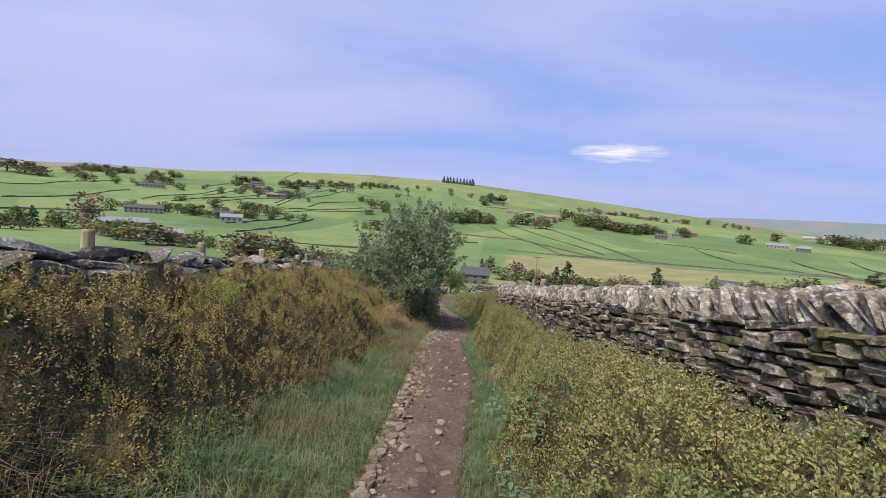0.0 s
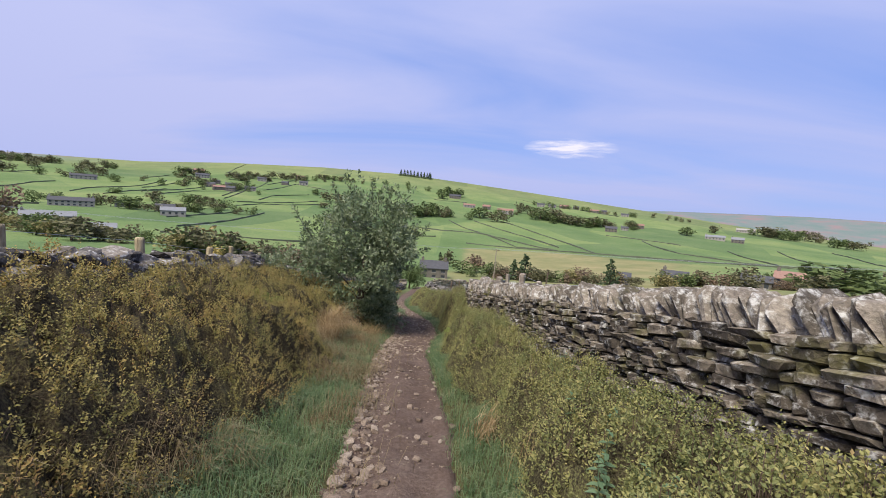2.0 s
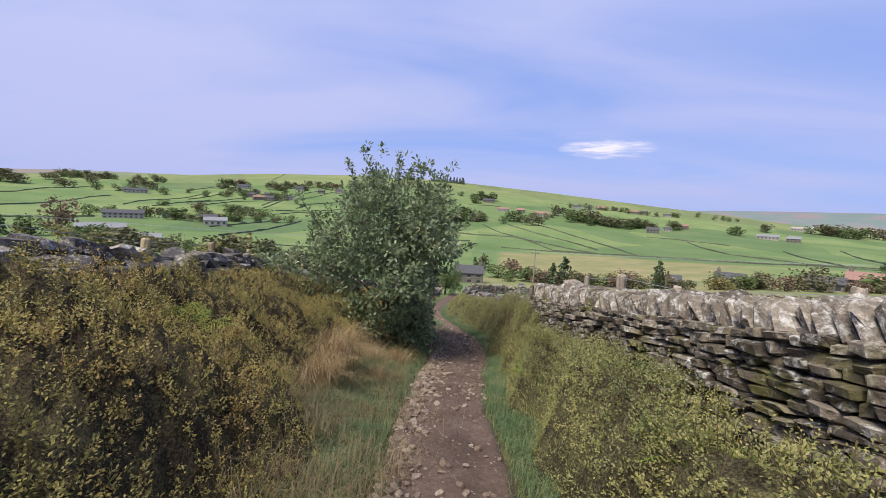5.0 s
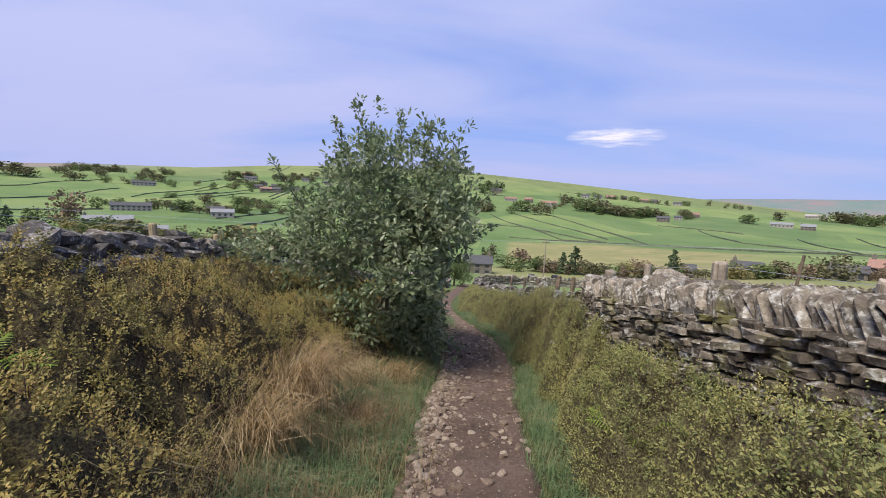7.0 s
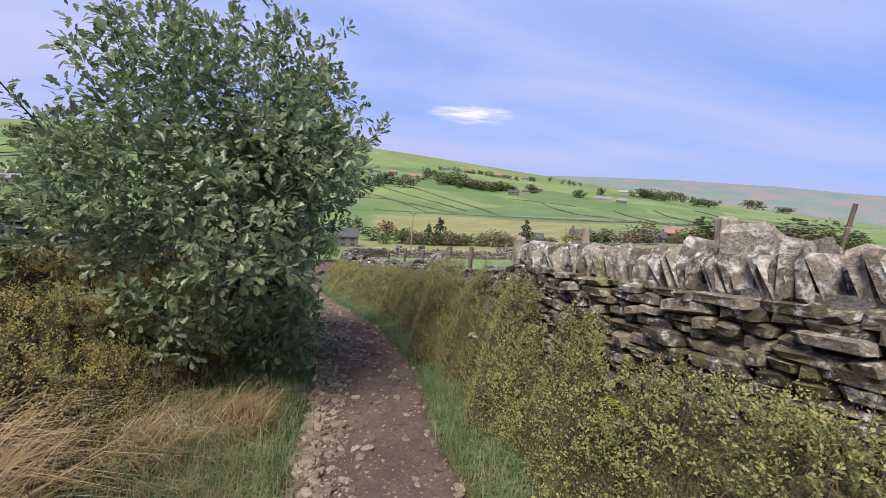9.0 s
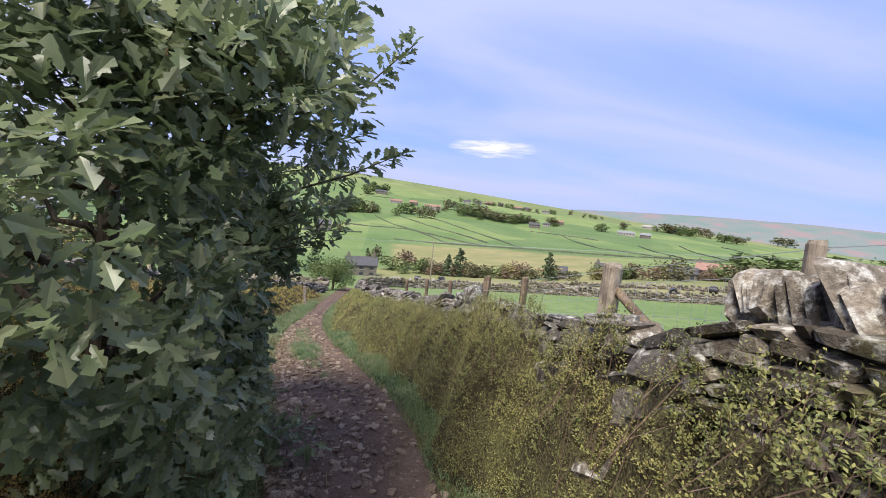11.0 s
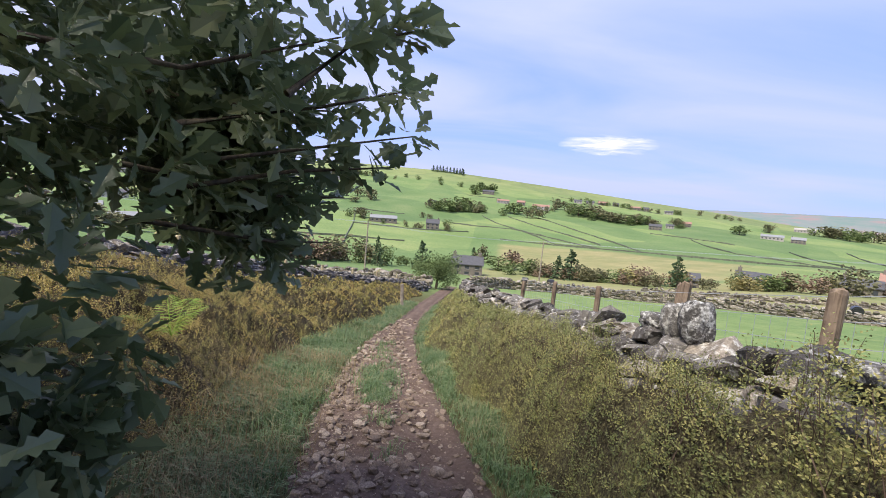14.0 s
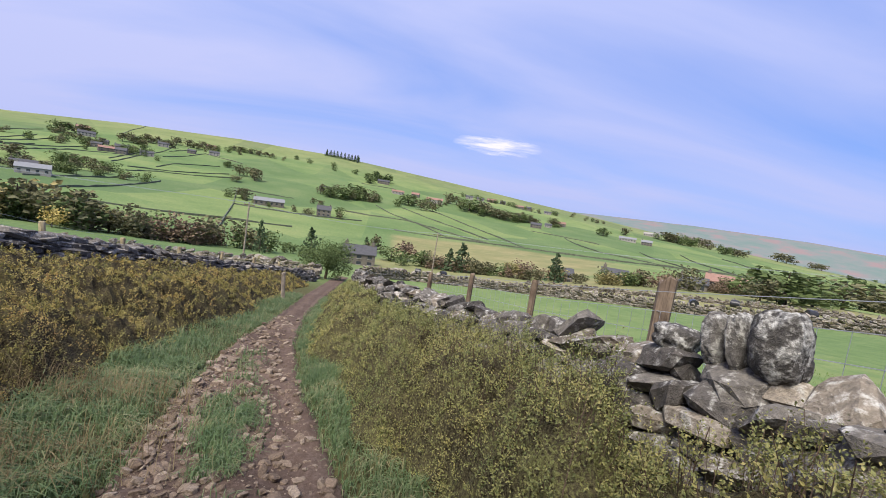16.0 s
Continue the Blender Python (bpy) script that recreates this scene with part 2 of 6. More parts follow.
def far_place(az, el):
    """Where the slope across the valley lies on a bearing, at an angle of rise, as seen from the lane."""
    lo, hi = np.interp(az, *BASE_EL), np.interp(az, *CREST_EL)
    r = float(np.interp((el - lo) / (hi - lo), CLIMB, RANGE))
    return HUB[0] + r * math.sin(radians(az)), HUB[1] + r * math.cos(radians(az))


def mesh_of(name, verts, faces, mat=None, smooth_shade=False):
    """A mesh from arrays: faces is one array of triangles or quads, or a list of such arrays."""
    me = bpy.data.meshes.new(name)
    faces = faces if isinstance(faces, list) else [faces]
    faces = [np.asarray(f, np.int32) for f in faces if len(f)]
    verts = np.asarray(verts, np.float32)
    loops = np.concatenate([f.ravel() for f in faces])
    sizes = np.concatenate([np.full(len(f), f.shape[1], np.int32) for f in faces])
    me.vertices.add(len(verts))
    me.vertices.foreach_set("co", verts.ravel())
    me.loops.add(len(loops))
    me.loops.foreach_set("vertex_index", loops)
    me.polygons.add(len(sizes))
    me.polygons.foreach_set("loop_start", np.concatenate([[0], np.cumsum(sizes)[:-1]]).astype(np.int32))
    me.polygons.foreach_set("loop_total", sizes)
    me.polygons.foreach_set("use_smooth", np.full(len(sizes), smooth_shade))
    me.update(calc_edges=True)
    if mat:
        me.materials.append(mat)
    return me


def grid_faces(rows, cols, wrap=False):
    i, j = np.meshgrid(np.arange(rows - 1), np.arange(cols if wrap else cols - 1), indexing="ij")
    k = (j + 1) % cols
    return np.stack([i * cols + j, i * cols + k, (i + 1) * cols + k, (i + 1) * cols + j], -1).reshape(-1, 4)


def part(name, data, parent, label="", m=None):
    """One mesh object under a thing or a part. data: a mesh or a bmesh."""
    if isinstance(data, bmesh.types.BMesh):
        me = bpy.data.meshes.new(name)
        data.to_mesh(me)
        data.free()
        data = me
    ob = new(name, data)
    ob.parent = parent
    if m is not None:
        ob.matrix_basis = m
    return tagged(ob, label) if label else ob


def ground_material():
    """Rough turf and leaf litter by the lane; pasture, rushes and haze-tinted moor on the slopes."""
    m, t, b = material("ground", 0.95, 0.1)
    lush = t.nodes.new("ShaderNodeAttribute")
    lush.attribute_name = "surface"
    sep = t.nodes.new("ShaderNodeSeparateColor")
    link(t, lush.outputs["Color"], sep.inputs[0])
    fine, mid, big = noise_tex(t, 9.0, 6.0, 0.7), noise_tex(t, 0.9, 4.0, 0.6), noise_tex(t, 0.018, 4.0, 0.6)
    soil = ramp(t, [(0.3, (0.045, 0.038, 0.020)), (0.55, (0.085, 0.080, 0.034)), (0.8, (0.15, 0.14, 0.065))])
    link(t, fine, soil.inputs[0])
    g1 = ramp(t, [(0.36, (0.098, 0.155, 0.056)), (0.5, (0.134, 0.196, 0.073)), (0.64, (0.20, 0.238, 0.098))])
    link(t, math_node(t, "MULTIPLY_ADD", mid, 0.5, math_node(t, "MULTIPLY", big, 0.5)), g1.inputs[0])
    # walled fields differ a little from one another
    vor = node(t, "ShaderNodeTexVoronoi", Scale=0.0115)
    mp = t.nodes.new("ShaderNodeMapping")
    mp.inputs["Scale"].default_value = (1.0, 0.62, 0.0)
    link(t, coords(t), mp.inputs[0])
    link(t, mp.outputs[0], vor.inputs["Vector"])
    vs = t.nodes.new("ShaderNodeSeparateColor")
    link(t, vor.outputs["Color"], vs.inputs[0])
    fr = ramp(t, [(0.0, (0.70, 0.74, 0.8)), (0.5, (0.95, 0.95, 0.92)), (1.0, (1.18, 1.08, 1.05))])
    link(t, vs.outputs[0], fr.inputs[0])
    grass = mixrgb(t, 1.0, g1.outputs[0], fr.outputs[0], "MULTIPLY")
    rough = ramp(t, [(0.3, (0.16, 0.17, 0.07)), (0.6, (0.245, 0.22, 0.105)), (0.8, (0.31, 0.25, 0.14))])
    link(t, noise_tex(t, 0.06, 6.0, 0.7), rough.inputs[0])
    # distance haze is put into the moor's colour: paler and bluer
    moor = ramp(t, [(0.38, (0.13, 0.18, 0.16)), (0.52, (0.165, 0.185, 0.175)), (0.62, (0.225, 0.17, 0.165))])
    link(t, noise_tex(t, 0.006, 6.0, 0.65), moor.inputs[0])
    c = mixrgb(t, sep.outputs[0], soil.outputs[0], grass)
    wob = math_node(t, "MULTIPLY_ADD", noise_tex(t, 0.03, 4.0, 0.6), 1.2, -0.6)
    c = mixrgb(t, math_node(t, "MINIMUM", math_node(t, "MAXIMUM", math_node(t, "ADD", sep.outputs[1], math_node(t, "MULTIPLY", wob, sep.outputs[1])), 0.0), 1.0), c, rough.outputs[0])
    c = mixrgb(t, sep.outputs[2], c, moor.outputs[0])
    link(t, c, b.inputs["Base Color"])
    bump(t, b, math_node(t, "ADD", fine, mid), 0.6, 0.05)
    return m


def build_ground():
    rings = [0.0]
    while rings[-1] < 4600:
        rings.append(rings[-1] + max(0.11, 0.025 * rings[-1]))
    r = np.array(rings)
    az = np.radians(np.concatenate([np.arange(-80, 80, 0.6), np.arange(80, 280, 2.5)]))
    cx, cy = 0.3, 14.0
    x = cx + r[:, None] * np.sin(az)[None]
    y = cy + r[:, None] * np.cos(az)[None]
    z = land(x, y)
    # the lane is worn into the ground
    inside = 1 - smooth(-0.05, 0.12, np.abs(x - lane_x(y)) - lane_half(y))
    z -= 0.05 * inside * (y < 60)
    me = mesh_of("ground", np.stack([x, y, z], -1).reshape(-1, 3), grid_faces(len(r), len(az), True)[:, ::-1], None, True)
    rr, bearing = np.hypot(x - HUB[0], y - HUB[1]), np.degrees(np.arctan2(x - HUB[0], y - HUB[1]))
    off = np.abs(x - lane_x(y))
    pasture = np.maximum(smooth(3.2, 4.2, x - 0.0 * y), smooth(6.0, 9.0, -x)) * (rr < 2e9)
    pasture = np.maximum(pasture, smooth(35, 55, y))
    climb = np.interp(rr, RANGE, CLIMB)
    band = smooth(0.13, 0.17, climb) * (1 - smooth(0.37, 0.40, climb + 0.02 * bumps(x, y, 40, 3))) * smooth(2, 3.5, bearing) * (1 - smooth(26, 38, bearing))
    low = smooth(66, 78, rr) * (1 - smooth(0.10, 0.15, climb)) * 0.8 * smooth(-3, 2, bearing)
    top = 0.32 * smooth(0.86, 0.97, climb) * (rr < 1100)
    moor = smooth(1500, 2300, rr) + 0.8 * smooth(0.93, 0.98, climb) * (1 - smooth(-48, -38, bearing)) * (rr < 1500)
    colour = np.stack([pasture, np.clip(band + low + top, 0, 1), np.clip(moor, 0, 1), np.ones_like(x)], -1)
    at = me.attributes.new("surface", "FLOAT_COLOR", "POINT")
    at.data.foreach_set("color", colour.astype(np.float32).ravel())
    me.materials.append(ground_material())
    tagged(new("ground", me), "grassy hillside falling to a valley with green walled pastures beyond", "ground", kind="structure")


build_ground()


def path_material():
    m, t, b = material("trodden_earth", 0.95, 0.12)
    a, f, c = noise_tex(t, 1.6, 5.0, 0.6), noise_tex(t, 24.0, 6.0, 0.7), noise_tex(t, 120.0, 3.0, 0.6)
    r = ramp(t, [(0.3, (0.062, 0.042, 0.032)), (0.5, (0.12, 0.084, 0.066)), (0.72, (0.215, 0.162, 0.13))])
    link(t, math_node(t, "ADD", math_node(t, "MULTIPLY", a, 0.45), math_node(t, "MULTIPLY", f, 0.55)), r.inputs[0])
    g = ramp(t, [(0.66, (0, 0, 0)), (0.74, (1, 1, 1))])
    link(t, c, g.inputs[0])
    link(t, mixrgb(t, math_node(t, "MULTIPLY", g.outputs[0], 0.5), r.outputs[0], (0.40, 0.33, 0.27)), b.inputs["Base Color"])
    bump(t, b, math_node(t, "ADD", f, math_node(t, "MULTIPLY", c, 0.4)), 0.9, 0.03)
    return m


def path_z(x, y):
    """Surface of the trodden lane: two shallow ruts and small lumps, dipping under the turf at its edges."""
    s = (x - lane_x(y)) / lane_half(y)
    lumps = 0.012 * bumps(x, y, 0.055, 3) + 0.016 * bumps(x, y, 0.11, 5) + 0.018 * bumps(x, y, 0.33, 9)
    return np.interp(y, *PROFILE) + 0.015 - 0.035 * np.exp(-((np.abs(s) - 0.5) / 0.25) ** 2) + lumps - 0.13 * smooth(0.8, 1.12, np.abs(s))


def build_path():
    y = np.concatenate([np.arange(-3, 26, 0.07), np.arange(26, 58, 0.25)])
    s = np.linspace(-1.15, 1.15, 41)
    yy = np.repeat(y[:, None], len(s), 1)
    edge = 1 + (0.09 * bumps(yy, yy * 0, 0.5, 3) + 0.05 * bumps(yy, np.sign(s)[None] * 3.0 + yy * 0, 0.17, 8)) * np.abs(s)[None]
    x = lane_x(y)[:, None] + s[None] * lane_half(y)[:, None] * edge
    me = mesh_of("footpath", np.stack([x, yy, path_z(x, yy)], -1).reshape(-1, 3), grid_faces(len(y), len(s)), path_material(), True)
    tagged(new("footpath", me), "narrow trodden brown earth footpath with worn ruts and scattered stones", "path", kind="structure")


build_path()


# ---- stones ----
def stone_shape(seed, rough=0.16, bevel=0.2):
    """A worn block about 1 x 1 x 1: corners cut back unevenly. Vertices and faces as arrays."""
    rng = np.random.default_rng(seed)
    verts, index = [], {}
    for sx in (-1, 1):
        for sy in (-1, 1):
            for sz in (-1, 1):
                corner = 0.5 * np.array([sx, sy, sz]) * (1 + rng.uniform(-rough, rough, 3))
                for axis in range(3):
                    p = corner.copy()
                    for other in range(3):
                        if other != axis:
                            p[other] -= np.sign(p[other]) * bevel * rng.uniform(0.5, 1.0) * 0.6
                    index[sx, sy, sz, axis] = len(verts)
                    verts.append(p)
    quads, tris = [], []
    s = (-1, 1)
    for axis in range(3):
        a, b = [(1, 2), (2, 0), (0, 1)][axis]
        for side in s:
            loop = []
            for pa, pb in ((-1, -1), (1, -1), (1, 1), (-1, 1)):
                key = [0, 0, 0]
                key[axis], key[a], key[b] = side, pa, pb
                loop.append(index[(*key, axis)])
            quads.append(loop if side > 0 else loop[::-1])
    for axis in range(3):
        a, b = [(1, 2), (2, 0), (0, 1)][axis]
        for pa in s:
            for pb in s:
                lo, hi = [0, 0, 0], [0, 0, 0]
                lo[axis], hi[axis] = -1, 1
                lo[a] = hi[a] = pa
                lo[b] = hi[b] = pb
                q = [index[(*lo, a)], index[(*hi, a)], index[(*hi, b)], index[(*lo, b)]]
                quads.append(q if pa * pb < 0 else q[::-1])
    for sx in s:
        for sy in s:
            for sz in s:
                q = [index[sx, sy, sz, 0], index[sx, sy, sz, 1], index[sx, sy, sz, 2]]
                tris.append(q if sx * sy * sz > 0 else q[::-1])
    return np.array(verts), np.array(quads), np.array(tris)


COPES = [stone_shape(80 + n, 0.20, 0.30) for n in range(14)]
SHAPES = [stone_shape(n, 0.17, 0.34) for n in range(14)]
ROUGH = [stone_shape(40 + n, 0.27, 0.42) for n in range(14)]


def joined(name, placed, mats):
    """One mesh from many (shape, 4x4 pose, material slot)."""
    vs, qs, ts, qm, tm, n = [], [], [], [], [], 0
    for (v, q, t), m, slot in placed:
        m = np.array(m)
        vs.append(v @ m[:3, :3].T + m[:3, 3])
        qs.append(q + n)
        ts.append(t + n)
        qm += [slot] * len(q)
        tm += [slot] * len(t)
        n += len(v)
    me = mesh_of(name, np.concatenate(vs), [np.concatenate(qs), np.concatenate(ts)])
    for m in mats:
        me.materials.append(m)
    me.polygons.foreach_set("material_index", np.array(qm + tm, np.int32))
    return me


def shape_mesh(name, shape, mat):
    return mesh_of(name, shape[0], [shape[1], shape[2]], mat)


def sized(m, sx, sy, sz):
    return m @ Matrix.Diagonal((sx, sy, sz, 1))


def along(xs, ys):
    """A line across the plan: x, heading in degrees (0: along +y) and slope helpers for a y."""
    def place(y):
        x = float(np.interp(y, ys, xs))
        dx = float(np.interp(y + 0.3, ys, xs)) - float(np.interp(y - 0.3, ys, xs))
        return x, -math.degrees(math.atan2(dx, 0.6))
    return place


EAST = along([4.3, 3.85, 3.3, 2.98, 2.7, 2.55, 2.42, 2.26, 2.14, 2.05, 2.06, 2.03, 2.05, 1.85, 1.35, 0.55, -0.3, -0.8],
             [-2, 1, 5.3, 7.7, 9.2, 10.8, 11.6, 12.8, 13.5, 14.8, 16, 18, 20.6, 22, 24, 30, 40, 60])
WEST = along([-2.2, -2.5, -2.8, -3.05, -3.45, -4.5, -6.0, -6.8, -6.3, -5.0, -3.4], [-3, 5, 7.6, 9.9, 12.4, 15.5, 20, 26, 32, 38, 47])


def east_top(y):
    return float(np.interp(y, [-2, 8.6, 13.6, 16.0, 16.6, 18, 20, 20.7, 21.4, 22.1, 24, 30, 40, 60],
                           [3.72, 1.83, 0.94, 0.60, 0.22, -0.16, -0.46, -0.62, -0.76, -0.80, -1.2, -2.2, -3.9, -7.2]))


def west_top(y):
    return float(np.interp(y, [-3, 7.6, 9.9, 12.4, 15.5, 20, 26, 32, 38, 47], [3.5, 2.02, 1.74, 1.36, 1.03, 0.12, -1.1, -2.35, -3.6, -5.35]))


def wall_core(name, line, top, y0, y1, half, drop, mat, parent, step=0.5):
    """The packed hearting behind the face stones."""
    ys = np.arange(y0, y1 + 0.01, step)
    v, n = [], len(ys)
    for y in ys:
        x, h = line(y)
        nx, ny = math.cos(radians(h)), math.sin(radians(h))
        zb, zt = z_at(x, y) - 0.35, max(top(y) - drop, z_at(x, y) - 0.2)
        for s, z in ((-half, zb), (-half * 0.8, zt), (half * 0.8, zt), (half, zb)):
            v.append((x + s * nx, y + s * ny, z))
    f = [[4 * i + a, 4 * i + a + 1, 4 * i + a + 5, 4 * i + a + 4] for i in range(n - 1) for a in range(3)]
    f += [[0, 3, 2, 1], [4 * n - 4, 4 * n - 3, 4 * n - 2, 4 * n - 1]]
    return part(name, mesh_of(name, np.array(v), np.array(f)[:, ::-1], mat), parent)


def build_east_wall():
    """Dry-stone wall with neat courses and a row of leaning coping stones; broken down farther on."""
    rng = random.Random(11)
    wall = tagged(new("wall_east"), "dry-stone wall of lichened gritstone with leaning coping stones", "wall", kind="structure")
    placed = []
    HALF_T = 0.24
    # coursed face
    y = -2.0
    cour = []
    z = 0.0
    while z < 1.75:
        h = rng.choice((0.034, 0.042, 0.05, 0.062, 0.075, 0.1))
        cour.append((z, h))
        z += h
    for side in (-1, 1):
        for z0, h in cour:
            y = -2.0 + rng.uniform(0, 0.3)
            while y < 16.2:
                ln = rng.uniform(0.07, 0.2) + (0.17 if rng.random() < 0.22 else 0)
                x, head = EAST(y + ln / 2)
                slope = (east_top(y + ln) - east_top(y)) / ln
                top = east_top(y + ln / 2) - 0.235
                zc = top - z0 - h / 2
                if zc > z_at(x, y) - 0.12 and (side < 0 or z0 < 0.35):
                    hh = h * rng.uniform(0.86, 1.14)
                    dep = rng.uniform(0.2, 0.3)
                    nx, ny = math.cos(radians(head)), math.sin(radians(head))
                    off = side * (HALF_T + z0 * 0.07 - dep / 2 + rng.uniform(-0.03, 0.035))
                    tilt = math.degrees(math.atan(slope)) + rng.gauss(0, 3)
                    m = pose(x + off * nx, y + ln / 2 + off * ny, zc + rng.uniform(-0.012, 0.012), tilt, rng.gauss(0, 5), head + rng.gauss(0, 6))
                    placed.append((rng.randrange(14), sized(m, dep, ln * 0.97, hh), 0, y, side))
                y += ln
    # coping: slabs on edge, leaning down the slope
    y = -2.0
    while y < 16.1:
        th = rng.uniform(0.036, 0.072)
        x, head = EAST(y)
        lean = -np.interp(y, [0, 9, 12, 14, 16], [38, 34, 24, 10, 14]) + rng.gauss(0, 6)
        h = rng.uniform(0.22, 0.30)
        m = pose(x + rng.uniform(-0.03, 0.02), y, east_top(y) - 0.15 + rng.uniform(-0.025, 0.025), lean - 9, rng.gauss(0, 4), head + rng.gauss(0, 6))
        placed.append((rng.randrange(14), sized(m, rng.uniform(0.30, 0.37), th, h), 1, y, -1))
        y += th / math.cos(radians(lean)) * 1.08
    # one tall slab standing proud of the rest, and flat ones by it
    for yy, w, th, h, up, slot in ((13.45, 0.26, 0.22, 0.42, 0.02, 1), (13.75, 0.30, 0.09, 0.35, 0.0, 1), (13.2, 0.34, 0.1, 0.33, 0.0, 1)):
        x, head = EAST(yy)
        placed.append((rng.randrange(14), sized(pose(x, yy, east_top(yy) - 0.12 + up, -4, 3, head + 5), w, th, h), slot, yy, -1))
    mats = (M_STONE, M_COPE)
    names = ("stone", "coping_stone")
    budget = {0: 290, 1: 60}
    made, rest = {}, []
    for p in placed:
        if 6.3 < p[3] < 11.2 and p[4] < 0 and budget[p[2]] > 0:
            budget[p[2]] -= 1
            key = (p[0], p[2])
            if key not in made:
                made[key] = shape_mesh(names[p[2]], (SHAPES, COPES)[p[2]][p[0]], mats[p[2]])
            part(names[p[2]], made[key], wall, m=p[1])
        else:
            rest.append(((SHAPES, COPES)[p[2]][p[0]], p[1], p[2]))
    ob = part("stones", joined("stones", rest, mats), wall)
    ob["kind"] = "stuff"
    wall_core("core", EAST, east_top, -2, 16.3, 0.19, 0.2, M_RUBBLE, wall)
    return wall


def rubble_run(rng, line, top, y0, y1, half, drop, size, cover=1.0, thick=(0.07, 0.145)):
    """Stones of a tumbled wall: rough layers down from its top, each lying as it fell."""
    out = []
    y = y0
    while y < y1:
        ln = rng.uniform(*size)
        x, head = line(y)
        nx, ny = math.cos(radians(head)), math.sin(radians(head))
        slope = math.degrees(math.atan((top(y + 0.4) - top(y - 0.4)) / 0.8))
        for side in (-1, 0, 1):
            z, low = top(y) - rng.uniform(0, 0.1) - (0.1 if side else 0), z_at(x, y) - 0.1
            k = 0
            while z > max(low, top(y) - drop):
                h = rng.uniform(*thick) * (size[1] / 0.45) ** 0.5
                w = rng.uniform(0.2, 0.34)
                if side or k < 1:
                    off = side * (half + k * 0.03 - w * 0.3) + rng.gauss(0, 0.03)
                    wild = 13 if k == 0 else 7
                    m = pose(x + off * nx, y + off * ny + rng.gauss(0, 0.04), z - h / 2, slope + rng.gauss(0, wild), rng.gauss(0, wild), head + rng.gauss(0, 14))
                    out.append((rng.choice(ROUGH), sized(m, w, ln * rng.uniform(0.9, 1.2), h), 0 if rng.random() < 0.8 else 1))
                z -= h * 0.92
                k += 1
        y += ln * 0.86 / cover
    return out


def boulder_mesh(seed, mat, square=5.0):
    """A weathered boulder about 1 x 1 x 1: a squared-off ball with dents and worn ledges."""
    bm = bmesh.new()
    bmesh.ops.create_icosphere(bm, subdivisions=4, radius=1.0)
    rng = random.Random(seed)
    off = Vector((rng.uniform(-9, 9), rng.uniform(-9, 9), rng.uniform(-9, 9)))
    for v in bm.verts:
        d = v.co.normalized()
        k = 1 / (abs(d.x) ** square + abs(d.y) ** square + abs(d.z) ** square) ** (1 / square)
        k *= 1 + 0.17 * noise.noise(d * 1.9 + off) + 0.09 * noise.noise(d * 4.3 + off) + 0.03 * noise.noise(d * 11 + off)
        v.co = d * k * 0.56
    for f in bm.faces:
        f.smooth = True
    me = bpy.data.meshes.new("wall_stone")
    bm.to_mesh(me)
    bm.free()
    me.materials.append(mat)
    return me


